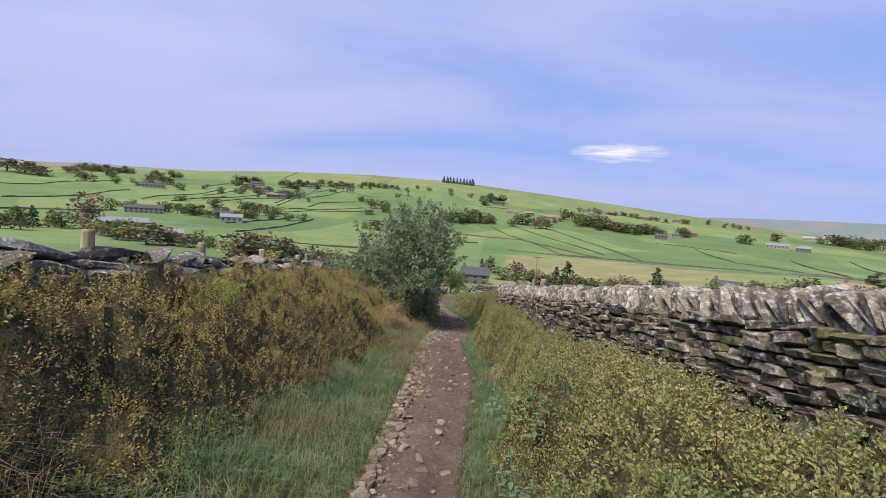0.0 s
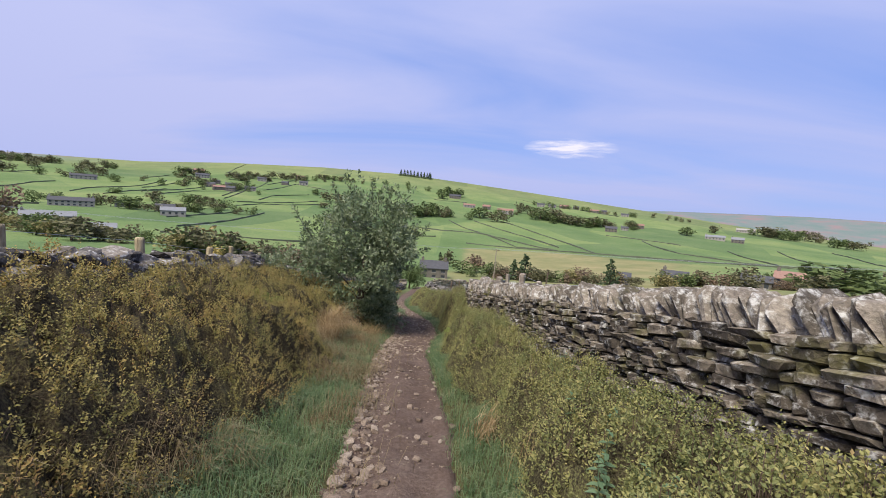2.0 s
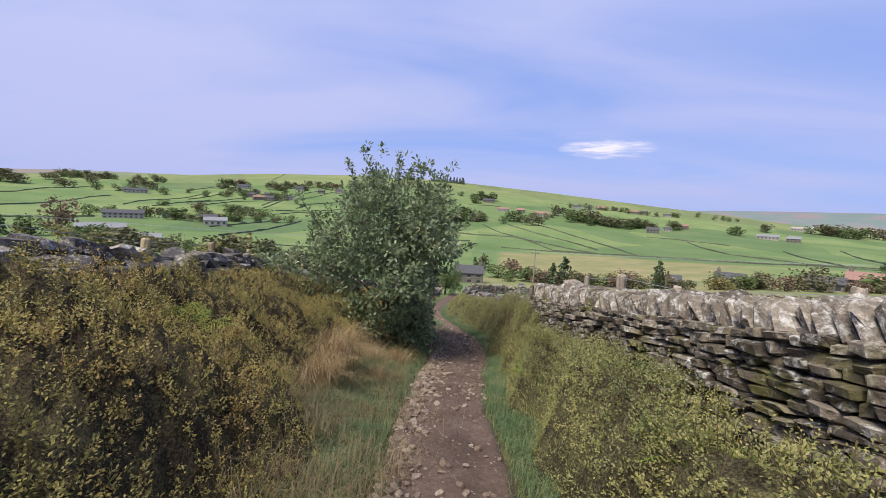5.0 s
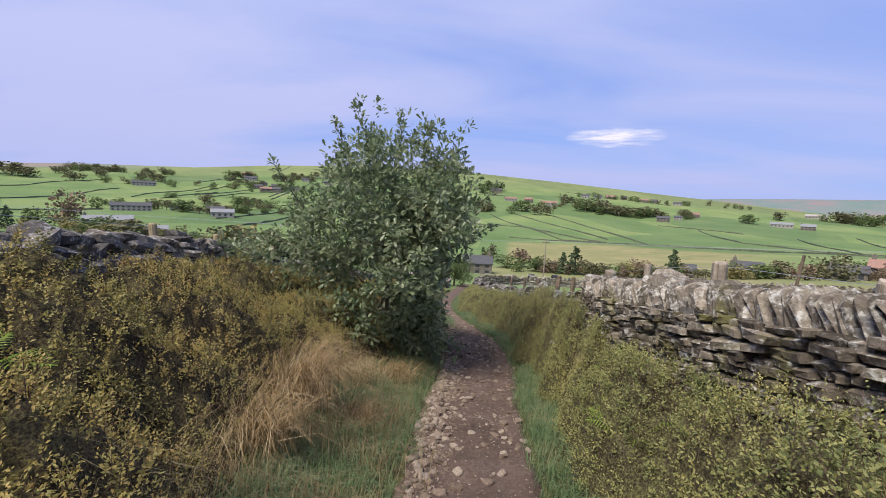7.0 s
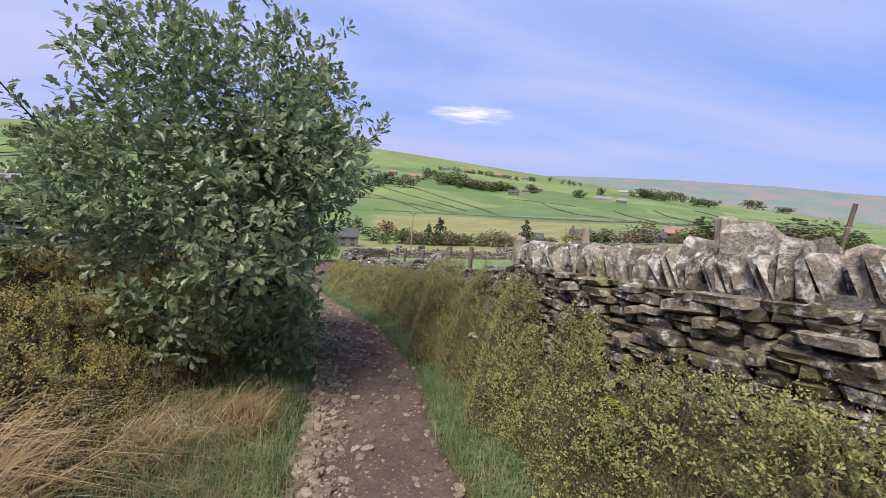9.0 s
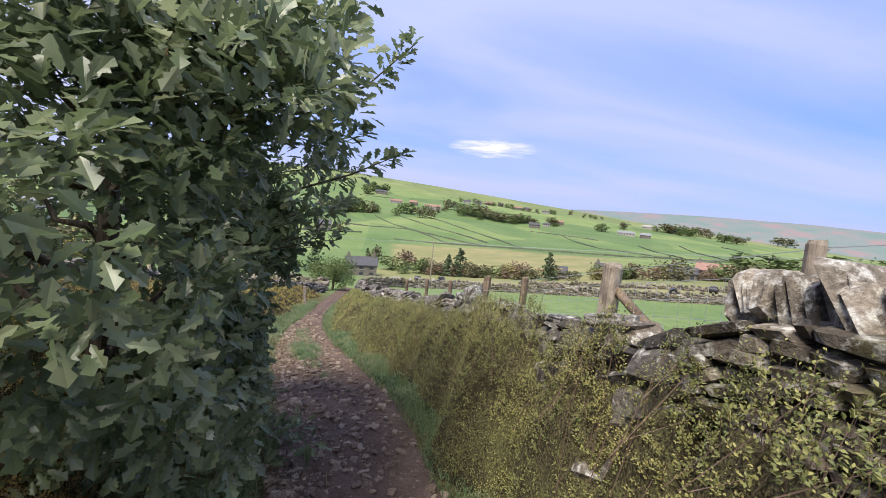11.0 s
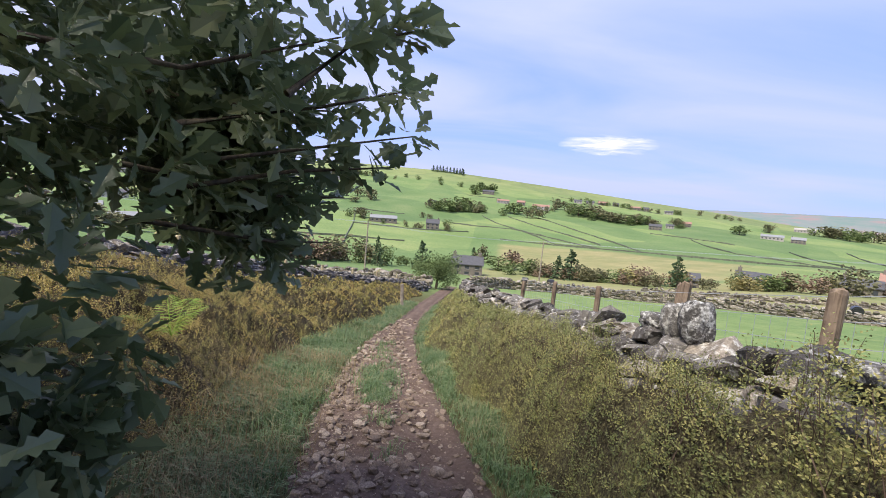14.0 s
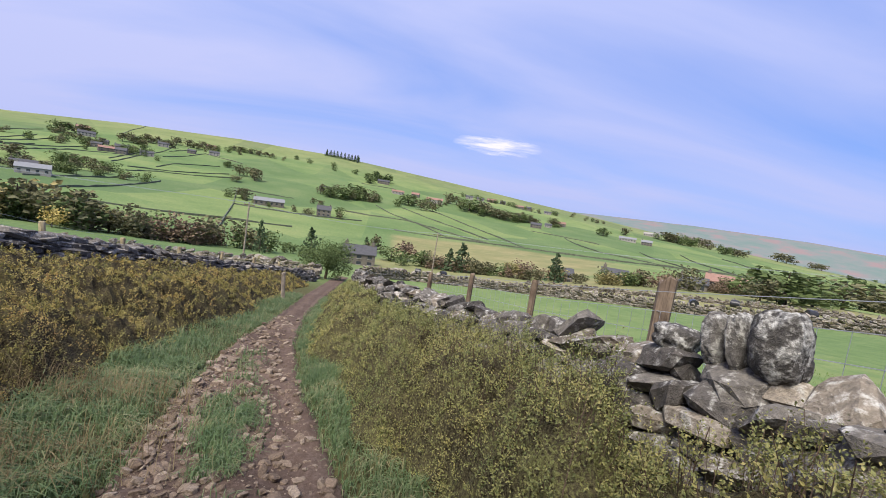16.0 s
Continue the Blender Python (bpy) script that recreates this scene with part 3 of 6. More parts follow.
def build_rubble_walls():
    rng = random.Random(5)
    broken = tagged(new("wall_broken"), "tumbled dry-stone wall of dark lichened stones without coping", "wall", kind="structure")
    stones = rubble_run(rng, EAST, east_top, 16.6, 27, 0.2, 1.0, (0.19, 0.36), 1.0, (0.10, 0.19))
    big, rest, made = [], [], {}
    for n, (shape, m, slot) in enumerate(stones):
        p = np.array(m)[:3, 3]
        if len(big) < 240 and 16.2 < p[1] < 24:
            big.append(n)
            key = (id(shape), slot)
            if key not in made:
                made[key] = shape_mesh("stone", shape, (M_RUBBLE, M_COPE)[slot])
            part("stone", made[key], broken, m=m)
        else:
            rest.append((shape, m, slot))
    rest += rubble_run(rng, EAST, east_top, 27, 60, 0.2, 0.9, (0.35, 0.7))
    part("stones", joined("stones", rest, (M_RUBBLE, M_COPE)), broken)["kind"] = "stuff"
    wall_core("core", EAST, east_top, 16.3, 60, 0.15, 0.22, M_RUBBLE, broken)
    # standing slabs and a heap on the broken top
    for y, w, th, h, up, turn, lean, label in (
            (21.05, 0.21, 0.19, 0.29, 0.12, 12, -6, "large upright boulder with pale lichen spots"),
            (21.22, 0.2, 0.07, 0.26, 0.11, 4, -12, "thin leaning slab of grey stone"),
            (21.33, 0.2, 0.09, 0.25, 0.11, -8, -14, "upright lichened grey stone"),
            (21.6, 0.22, 0.2, 0.14, 0.05, 10, 4, "square dark stone on the wall top"),
            (17.2, 0.28, 0.30, 0.09, 0.0, 8, -14, "large pale flat coping stone on the wall end"),
            (18.1, 0.30, 0.42, 0.08, 0.0, 4, -12, "long flat slab on the broken wall"),
            (19.5, 0.30, 0.5, 0.09, 0.0, -6, -9, "long flat slab on the broken wall")):
        x, head = EAST(y)
        me = boulder_mesh(int(y * 7), M_BOULDER, 3.6 if y > 20 else 5.0)
        ob = new("wall_stone", me)
        ob.matrix_basis = sized(pose(x, y, east_top(y) + up - 0.02, lean, 3, head + turn), w, th, h)
        tagged(ob, label, "stone", "stones on the broken wall")
    west = tagged(new("wall_west"), "old dark dry-stone wall, uneven and half tumbled, above a shrubby bank", "wall", kind="structure")
    stones = rubble_run(rng, WEST, west_top, -3, 26, 0.2, 0.85, (0.26, 0.6))
    rest, made, count = [], {}, 0
    for shape, m, slot in stones:
        p = np.array(m)[:3, 3]
        if count < 260 and 5 < p[1] < 17:
            count += 1
            key = (id(shape), slot)
            if key not in made:
                made[key] = shape_mesh("stone", shape, (M_RUBBLE, M_COPE)[slot])
            part("stone", made[key], west, m=m)
        else:
            rest.append((shape, m, slot))
    rest += rubble_run(rng, WEST, west_top, 26, 47, 0.2, 0.7, (0.3, 0.6))
    part("stones", joined("stones", rest, (M_RUBBLE, M_COPE)), west)["kind"] = "stuff"
    wall_core("core", WEST, west_top, -3, 47, 0.15, 0.2, M_RUBBLE, west)


# ---- fences ----
def tube_path(points, radius, sides=6):
    """A thin round bar through points, as arrays."""
    pts = [Vector(p) for p in points]
    v, f = [], []
    for i, p in enumerate(pts):
        d = (pts[min(i + 1, len(pts) - 1)] - pts[max(i - 1, 0)]).normalized()
        a = d.orthogonal().normalized()
        b = d.cross(a)
        rad = radius[i] if isinstance(radius, (list, tuple)) else radius
        v += [p + rad * (math.cos(2 * math.pi * k / sides) * a + math.sin(2 * math.pi * k / sides) * b) for k in range(sides)]
    n = len(pts)
    f = [[i * sides + k, i * sides + (k + 1) % sides, (i + 1) * sides + (k + 1) % sides, (i + 1) * sides + k] for i in range(n - 1) for k in range(sides)]
    return np.array([tuple(p) for p in v]), np.array(f)


def post_mesh(name, radius, height, mat, seed, square=False, ragged=0.0):
    """A round or split post with a worn, chamfered top and slight waviness."""
    rng = random.Random(seed)
    bm = bmesh.new()
    n = 8 if square else 12
    levels = [-0.5, 0, height * 0.3, height * 0.65, height - 0.03, height]
    rings = []
    for i, z in enumerate(levels):
        ring = []
        for k in range(n):
            a = 2 * math.pi * (k + 0.5) / n
            r = radius * (1 if not square else (1.12 if k % 2 else 0.98)) * (1 + rng.uniform(-0.06, 0.06))
            if i == len(levels) - 1:
                r *= 0.82
            ring.append(bm.verts.new((r * math.cos(a), r * math.sin(a), z + (rng.uniform(-ragged, ragged) if i > 3 else 0))))
        rings.append(ring)
    for a, b in zip(rings, rings[1:]):
        for k in range(n):
            bm.faces.new((a[k], a[(k + 1) % n], b[(k + 1) % n], b[k]))
    bm.faces.new(rings[-1])
    bm.faces.new(rings[0][::-1])
    for f in bm.faces:
        f.smooth = not square
    me = bpy.data.meshes.new(name)
    bm.to_mesh(me)
    bm.free()
    me.materials.append(mat)
    return me


def build_fences():
    rng = random.Random(3)
    # round pale posts behind the west wall
    spots = [(-3.05, 5.4, 2.5), (-3.3, 7.65, 2.19), (-3.5, 9.86, 1.9), (-3.96, 12.36, 1.5), (-5.05, 15.55, 1.17), (-5.6, 17.8, 0.8), (-6.2, 20.0, 0.45), (-6.9, 22.6, 0.0),
             (-7.3, 25.2, -0.55), (-7.5, 27.9, -1.12), (-7.3, 30.4, -1.75), (-6.9, 32.7, -2.3), (-6.3, 34.9, -2.75), (-5.7, 37.0, -3.15), (-5.0, 39.3, -3.6), (-4.4, 41.6, -4.1), (-3.8, 44, -4.65)]
    for n, (x, y, zt) in enumerate(spots):
        h = max(zt - z_at(x, y), 0.7)
        ob = new("fence_post", post_mesh("fence_post", 0.062, h, M_POST, n))
        ob.matrix_basis = pose(x, y, zt - h, rng.gauss(0, 1.5), rng.gauss(0, 1.5), rng.uniform(0, 90))
        tagged(ob, "round pale timber fence post behind the dark stone wall", "post", "posts of the west fence")
    for drop, name in ((0.06, "top"), (0.28, "mid")):
        v, f = tube_path([(x - 0.07, y, zt - drop) for x, y, zt in spots], 0.004, 4)
        tagged(new("fence_wire", mesh_of("fence_wire", v, f, M_WIRE)), "thin grey strand of fence wire along timber posts", "wire", "wires of the west fence")
    # posts behind the east wall
    east = [(3.35, 10.2, 1.62, 0.05, 0), (3.15, 12.44, 1.23, 0.055, 0), (3.1, 14.45, 1.08, 0.085, 1), (3.1, 16.7, 0.74, 0.06, 0), (2.62, 20.68, -0.19, 0.05, 2), (2.45, 22.5, -0.50, 0.075, 3),
            (2.2, 24.6, -0.95, 0.045, 2), (1.9, 26.8, -1.3, 0.045, 2), (1.5, 29.2, -1.75, 0.05, 2)]
    words = {0: "weathered square timber fence post behind a stone wall", 1: "thick leaning grey timber post behind a stone wall", 2: "dark slim timber fence post beside the broken wall",
             3: "leaning broken brown post stump with ragged top"}
    for n, (x, y, zt, rad, kind) in enumerate(east):
        h = zt - z_at(x, y)
        lean = {0: (0, 0), 1: (-3, 6), 2: (0, 2), 3: (-2, 10)}[kind]
        ob = new("fence_post", post_mesh("fence_post", rad, h, (M_GREYPOST, M_GREYPOST, M_OLDPOST, M_OLDPOST)[kind], 30 + n, True, 0.05 if kind == 3 else 0.012))
        ob.matrix_basis = pose(x, y, zt - h, lean[0], lean[1], rng.uniform(0, 40))
        tagged(ob, words[kind], "post", "posts of the east fence")
    # strainer with its brace
    x, y, zt = 3.09, 19.05, 0.26
    h = zt - z_at(x, y)
    strainer = tagged(new("strainer_post"), "stout pale grey strainer post with a sloping brace, chipped top", "post")
    strainer.matrix_basis = pose(x, y, z_at(x, y), 0, 2, 12)
    part("post", post_mesh("post", 0.108, h, M_GREYPOST, 77, True, 0.02), strainer)
    v, f = tube_path([(0.02, -0.08, h - 0.30), (0.10, -0.75, h - 0.72), (0.16, -1.35, h - 1.12), (0.2, -1.75, 0.02)], [0.052, 0.058, 0.06, 0.05], 9)
    part("brace", mesh_of("brace", v, f, M_OLDPOST, True), strainer, "round dark timber brace")
    # a thin leaning metal stake
    v, f = tube_path([(3.62, 14.12, z_at(3.62, 14.1) - 0.2), (3.67, 14.1, 0.7), (3.72, 14.08, 1.24)], 0.016, 6)
    tagged(new("metal_stake", mesh_of("metal_stake", v, f, M_OLDPOST, True)), "thin dark leaning stake beyond the wall", "stake")
    # strands and netting of the east fence
    line = [(3.4, 8, 1.95), (3.35, 10.2, 1.62), (3.15, 12.44, 1.23), (3.1, 14.45, 1.08), (3.1, 16.7, 0.74), (3.1, 19.05, 0.24), (2.62, 20.68, -0.19), (2.45, 22.5, -0.55), (2.2, 24.6, -0.95), (1.9, 26.8, -1.3), (1.5, 29.2, -1.75)]
    for drop in (0.05, 0.22, 0.4, 0.58, 0.76):
        pts = line if drop < 0.3 else line[3:]
        v, f = tube_path([(a + 0.09, b, c - drop) for a, b, c in pts], 0.0035, 4)
        tagged(new("fence_wire", mesh_of("fence_wire", v, f, M_WIRE)), "thin grey strand of fence wire along weathered posts", "wire", "wires of the east fence")
    vs, fs, n = [], [], 0
    for (a, b, c), (d, e, g) in zip(line[3:], line[4:]):
        k = int(math.hypot(d - a, e - b) / 0.16)
        for i in range(k):
            s = (i + 0.5) / k
            p = (a + (d - a) * s + 0.09, b + (e - b) * s, c + (g - c) * s)
            v, f = tube_path([(p[0], p[1], p[2] - 0.22), (p[0], p[1], p[2] - 0.9)], 0.002, 3)
            vs.append(v)
            fs.append(f + n)
            n += len(v)
    tagged(new("fence_netting", mesh_of("fence_netting", np.concatenate(vs), np.concatenate(fs), M_WIRE)), "upright stays of square wire stock netting", "fence", kind="stuff")


build_fences()


# ---- low plants ----
M_BILB_W = leaf_material("bilberry_leaves_gold", [(0.0, (0.105, 0.108, 0.038)), (0.25, (0.195, 0.185, 0.058)), (0.5, (0.295, 0.25, 0.078)), (0.72, (0.40, 0.30, 0.095)), (0.86, (0.31, 0.18, 0.07)), (1.0, (0.20, 0.215, 0.08))], shift=0.6, patch=1.6)
M_BILB_E = leaf_material("bilberry_leaves_green", [(0.0, (0.095, 0.118, 0.046)), (0.35, (0.18, 0.20, 0.074)), (0.65, (0.30, 0.285, 0.10)), (0.92, (0.41, 0.345, 0.14)), (1.0, (0.30, 0.17, 0.085))], shift=0.5, patch=1.4)


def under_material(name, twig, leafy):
    """Twigs and inner leaves: fine flecks over a brown mass, with their shade put into the colours."""
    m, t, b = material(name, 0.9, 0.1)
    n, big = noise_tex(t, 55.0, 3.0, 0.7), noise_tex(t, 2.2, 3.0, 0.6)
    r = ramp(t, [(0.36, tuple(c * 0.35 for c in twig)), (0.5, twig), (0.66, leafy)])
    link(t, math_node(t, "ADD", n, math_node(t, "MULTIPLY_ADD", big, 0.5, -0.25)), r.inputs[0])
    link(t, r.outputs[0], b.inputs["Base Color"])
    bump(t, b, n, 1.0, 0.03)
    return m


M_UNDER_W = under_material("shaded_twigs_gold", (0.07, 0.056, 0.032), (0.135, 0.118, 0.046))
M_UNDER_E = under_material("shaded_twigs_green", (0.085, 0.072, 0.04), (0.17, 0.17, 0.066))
M_STEM = plain_material("bilberry_stems", (0.11, 0.075, 0.055), 0.85, 30.0, 0.4)
M_NETTLE = leaf_material("nettle_leaves", [(0.0, (0.075, 0.13, 0.065)), (0.6, (0.14, 0.21, 0.11)), (1.0, (0.21, 0.27, 0.15))], 0.55, 0.25, 0.3)
M_GRASS = leaf_material("grass_blades", [(0.0, (0.06, 0.10, 0.043)), (0.4, (0.112, 0.172, 0.073)), (0.7, (0.19, 0.24, 0.115)), (0.88, (0.30, 0.27, 0.15)), (1.0, (0.40, 0.34, 0.20))], 0.5, 0.25, 0.3, 2.2, 0.45)
M_STRAW = leaf_material("dry_grass", [(0.0, (0.17, 0.105, 0.05)), (0.45, (0.31, 0.21, 0.10)), (0.8, (0.45, 0.35, 0.20)), (1.0, (0.58, 0.48, 0.32))], 0.55, 0.2, 0.25)
M_BROWNGRASS = leaf_material("moor_grass", [(0.0, (0.11, 0.075, 0.04)), (0.4, (0.19, 0.14, 0.075)), (0.75, (0.27, 0.22, 0.12)), (1.0, (0.17, 0.19, 0.09))], 0.6, 0.15, 0.25)
M_FERN = leaf_material("fern_leaves", [(0.0, (0.10, 0.17, 0.02)), (0.6, (0.17, 0.25, 0.035)), (1.0, (0.26, 0.28, 0.06))], 0.5, 0.2, 0.3)
M_FIELDGRASS = leaf_material("pasture_blades", [(0.0, (0.08, 0.14, 0.025)), (0.6, (0.14, 0.23, 0.04)), (1.0, (0.2, 0.26, 0.07))], 0.5, 0.2, 0.3)


def domes(x, y, cell, seed):
    """Rounded mounds side by side: 1 on the top of a mound, 0 in the dips between."""
    x, y = np.asarray(x, float) / cell, np.asarray(y, float) / cell
    ix, iy = np.floor(x), np.floor(y)
    best = np.full(np.broadcast(x, y).shape, 9.0)
    for i in (-1, 0, 1):
        for j in (-1, 0, 1):
            cx, cy = ix + i, iy + j
            h1 = np.sin(cx * 127.1 + cy * 311.7 + seed * 17.3) * 43758.5453
            h2 = np.sin(cx * 269.5 + cy * 183.3 + seed * 29.1) * 28001.8384
            d = (x - cx - h1 + np.floor(h1)) ** 2 + (y - cy - h2 + np.floor(h2)) ** 2
            best = np.minimum(best, d)
    return np.sqrt(np.clip(1 - best / 0.8, 0, 1))


WEST_VERGE = ([-3, 3, 5.5, 7.2, 8.3, 10.5, 12, 14, 17, 19.5, 22, 26, 34], [1.0, 0.95, 0.85, 0.6, 0.38, 0.42, 0.7, 0.85, 0.85, 0.8, 0.6, 0.4, 0.35])
EAST_VERGE = ([-3, 3, 6, 8.2, 9.3, 11.5, 12.5, 14, 15.6, 18, 20, 23, 34], [0.2, 0.22, 0.26, 0.34, 0.3, 0.22, 0.16, 0.26, 0.25, 0.2, 0.2, 0.16, 0.2])


def shrub_height(x, y):
    """Top of the low shrubs above the soil; nothing on the lane and its grass edge."""
    u, v = lane_x(y) - lane_half(y) - x, x - lane_x(y) - lane_half(y)
    clump = 0.46 * domes(x, y, 0.78, 3) + 0.34 * domes(x + 0.1 * bumps(x, y, 0.3, 2), y, 0.40, 1) + 0.20 * domes(x, y, 0.17, 2)
    lump = np.clip(0.04 + 1.2 * clump ** 1.8 + 0.22 * bumps(x, y, 1.0, 4), 0.12, 1.25)
    edge = np.interp(y, *WEST_VERGE) + 0.2 * bumps(y, y * 0, 0.8, 1)
    wx = np.interp(y, [-3, 5, 7.6, 9.9, 12.4, 15.5, 20, 26, 32, 38, 47], [-2.2, -2.5, -2.8, -3.05, -3.45, -4.5, -6.0, -6.8, -6.3, -5.0, -3.4])
    west = smooth(edge, edge + 1.0, u) ** 0.8 * smooth(wx + 0.1, wx + 0.5, x) * np.interp(y, [0, 16, 19, 40, 50], [0.84, 0.84, 0.74, 0.55, 0.1])
    edge2 = np.interp(y, *EAST_VERGE) + 0.2 * bumps(y, y * 0, 0.55, 6)
    ex = np.interp(y, [-2, 5.3, 7.7, 9.2, 10.8, 13.5, 16, 20.6, 22, 24, 30, 40, 60], [4.3, 3.3, 2.98, 2.7, 2.55, 2.14, 2.06, 2.05, 1.85, 1.35, 0.55, -0.3, -0.8])
    gap = np.interp(y, [15, 16.2, 19.2, 19.9, 20.9, 21.3, 24, 30], [0.28, 0.18, 0.2, 0.3, 0.32, 0.30, 0.34, 0.4])
    rise = np.interp(y, [14, 16, 20, 22, 28], [0.4, 0.45, 0.45, 0.6, 0.7])
    side = smooth(edge2, edge2 + rise, v) ** 0.75
    near_wall = (1 - 0.2 * smooth(ex - 1.0, ex - 0.45, x) * smooth(19.4, 20.2, y) * (1 - smooth(20.9, 21.6, y))) * (1 - 0.2 * smooth(ex - 1.0, ex - 0.4, x) * (1 - smooth(13, 15, y)))
    tall = np.interp(y, [-2, 3, 5, 7, 9, 11, 12.5, 14, 16, 18, 19.6, 22, 26, 40, 50], [1.05, 1.02, 0.86, 0.80, 0.92, 1.02, 1.06, 1.15, 1.42, 1.44, 1.3, 0.96, 0.68, 0.45, 0.1])
    east = side * (1 - smooth(ex - gap - 0.10, ex - gap + 0.06, x)) * near_wall * tall
    return west * lump, east * np.clip(lump + 0.08, 0.2, 1.1)


def leaf_cards(pos, size, tilt, rng, aspect=0.55):
    """One folded four-cornered leaf at each place."""
    n = len(pos)
    a = rng.uniform(0, 2 * np.pi, n)
    e = rng.normal(tilt, 0.5, n)
    d = np.stack([np.cos(a) * np.cos(e), np.sin(a) * np.cos(e), np.sin(e)], -1)
    r = rng.normal(size=(n, 3))
    s = np.cross(d, r)
    s /= np.linalg.norm(s, axis=1, keepdims=True) + 1e-9
    k = np.cross(d, s)
    size = size[:, None]
    v = np.stack([pos, pos + d * size * 0.5 + s * size * aspect / 2 + k * size * 0.12, pos + d * size, pos + d * size * 0.5 - s * size * aspect / 2 + k * size * 0.12], 1)
    return v.reshape(-1, 3), np.arange(4 * n).reshape(-1, 4)


def build_shrubs(name, which, count, x0, x1, y0, y1, mat, under, label, seed, leaf=(0.015, 0.027)):
    """Leafy shoots standing on the mounds of low shrubs, stems below them, over a twiggy mass coloured dark as if in
    shade.
    """
    rng = np.random.default_rng(seed)
    per = 12
    base, shoot, stem = [], [], []
    have = 0
    while have < count // per:
        m = 120000
        y = rng.uniform(y0, y1, m)
        x = rng.uniform(x0, x1, m) + np.interp(y, *LANE)
        h = shrub_height(x, y)[which]
        off = np.abs(x - lane_x(y)) - lane_half(y)
        thick = np.interp(off, [1.6, 2.6, 3.6], [1.0, 0.5, 0.32]) * np.interp(y, [0, 2.5, 13, 15, 22, 25, 32], [0.5, 1.0, 1.0, 1.5, 1.5, 0.5, 0.16])
        thick *= 0.72 + 0.45 * bumps(x, y, 0.22, 7 + which)
        ok = (h > 0.06) & (rng.uniform(0, 3.6, m) < 3.0 * thick)
        x, y, h = x[ok], y[ok], h[ok]
        gx = (shrub_height(x + 0.03, y)[which] - h) / 0.03
        gy = (shrub_height(x, y + 0.03)[which] - h) / 0.03
        steep = np.sqrt(1 + gx * gx + gy * gy)
        keep = rng.uniform(0, 3.8, len(x)) < np.minimum(steep, 3.8)
        x, y, h, gx, gy, steep = (c[keep] for c in (x, y, h, gx, gy, steep))
        nrm = np.stack([-gx, -gy, np.ones(len(x))], -1) / steep[:, None]
        depth = np.where(rng.uniform(0, 1, len(x)) < 0.7, rng.uniform(0, 0.12, len(x)), rng.uniform(0, 0.55, len(x)))
        b = np.stack([x, y, land(x, y) + h * (1 - depth)], -1) - nrm * 0.06
        g = nrm * 0.55 + np.array([0, 0, 0.8])[None] + rng.normal(0, 0.3, b.shape)
        g /= np.linalg.norm(g, axis=1, keepdims=True)
        base.append(b)
        shoot.append(g * (0.07 + 0.13 * rng.uniform(0, 1, len(x)) ** 2.2)[:, None])
        stem.append(h)
        have += len(x)
    base, shoot, stem = (np.concatenate(c)[:count // per] for c in (base, shoot, stem))
    grow = np.interp(base[:, 1], [0, 15, 16.5, 23, 25, 32, 50], [1.0, 1.0, 0.78, 0.78, 1.2, 2.2, 3.0]) * np.interp(np.abs(base[:, 0] - lane_x(base[:, 1])) - lane_half(base[:, 1]), [1.6, 3.2], [1.0, 1.35])
    n = len(base)
    axis = shoot / np.linalg.norm(shoot, axis=1, keepdims=True)
    vs = []
    for k in range(per):
        f = (k + rng.uniform(0, 0.9, n)) / per
        ray = np.cross(axis, rng.normal(size=(n, 3)))
        ray /= np.linalg.norm(ray, axis=1, keepdims=True) + 1e-9
        size = (rng.uniform(*leaf, n) * grow * (1.15 - 0.4 * f))[:, None]
        d = 0.75 * ray + 0.55 * axis + rng.normal(0, 0.2, (n, 3))
        d /= np.linalg.norm(d, axis=1, keepdims=True)
        s = np.cross(d, axis + rng.normal(0, 0.35, (n, 3)))
        s /= np.linalg.norm(s, axis=1, keepdims=True) + 1e-9
        up = np.cross(s, d)
        p = base + shoot * f[:, None] + ray * 0.006
        vs.append(np.stack([p, p + d * size * 0.5 + s * size * 0.29 + up * size * 0.1, p + d * size, p + d * size * 0.5 - s * size * 0.29 + up * size * 0.1], 1))
    v = np.concatenate(vs).reshape(-1, 3)
    f = np.arange(len(v)).reshape(-1, 4)
    # bare stems under every third shoot
    pick = np.arange(0, n, 3)
    pick = pick[base[pick, 1] < 24]
    b, top, low = base[pick], base[pick] + shoot[pick] * 0.8, base[pick] - axis[pick] * (0.55 * stem[pick])[:, None] * np.array([[0.5, 0.5, 1.0]])
    wide = rng.normal(size=(len(pick), 3)) * np.array([[1, 1, 0.1]])
    wide *= 0.0028 / np.linalg.norm(wide, axis=1, keepdims=True)
    sv = np.stack([low - wide, low + wide, top + wide * 0.5, top - wide * 0.5], 1).reshape(-1, 3)
    sf = np.arange(len(sv)).reshape(-1, 4) + len(v)
    # sheet below the leaves; its dark colour stands for shade in the gaps
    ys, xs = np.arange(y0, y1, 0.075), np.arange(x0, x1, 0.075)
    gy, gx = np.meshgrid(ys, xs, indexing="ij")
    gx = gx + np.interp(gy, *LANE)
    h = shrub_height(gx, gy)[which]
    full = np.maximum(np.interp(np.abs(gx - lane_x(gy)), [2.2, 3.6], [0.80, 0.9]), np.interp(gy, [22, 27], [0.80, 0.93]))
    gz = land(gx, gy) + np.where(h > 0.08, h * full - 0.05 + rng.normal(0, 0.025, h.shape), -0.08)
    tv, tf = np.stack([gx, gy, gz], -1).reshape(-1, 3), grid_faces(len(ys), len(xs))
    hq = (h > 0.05)
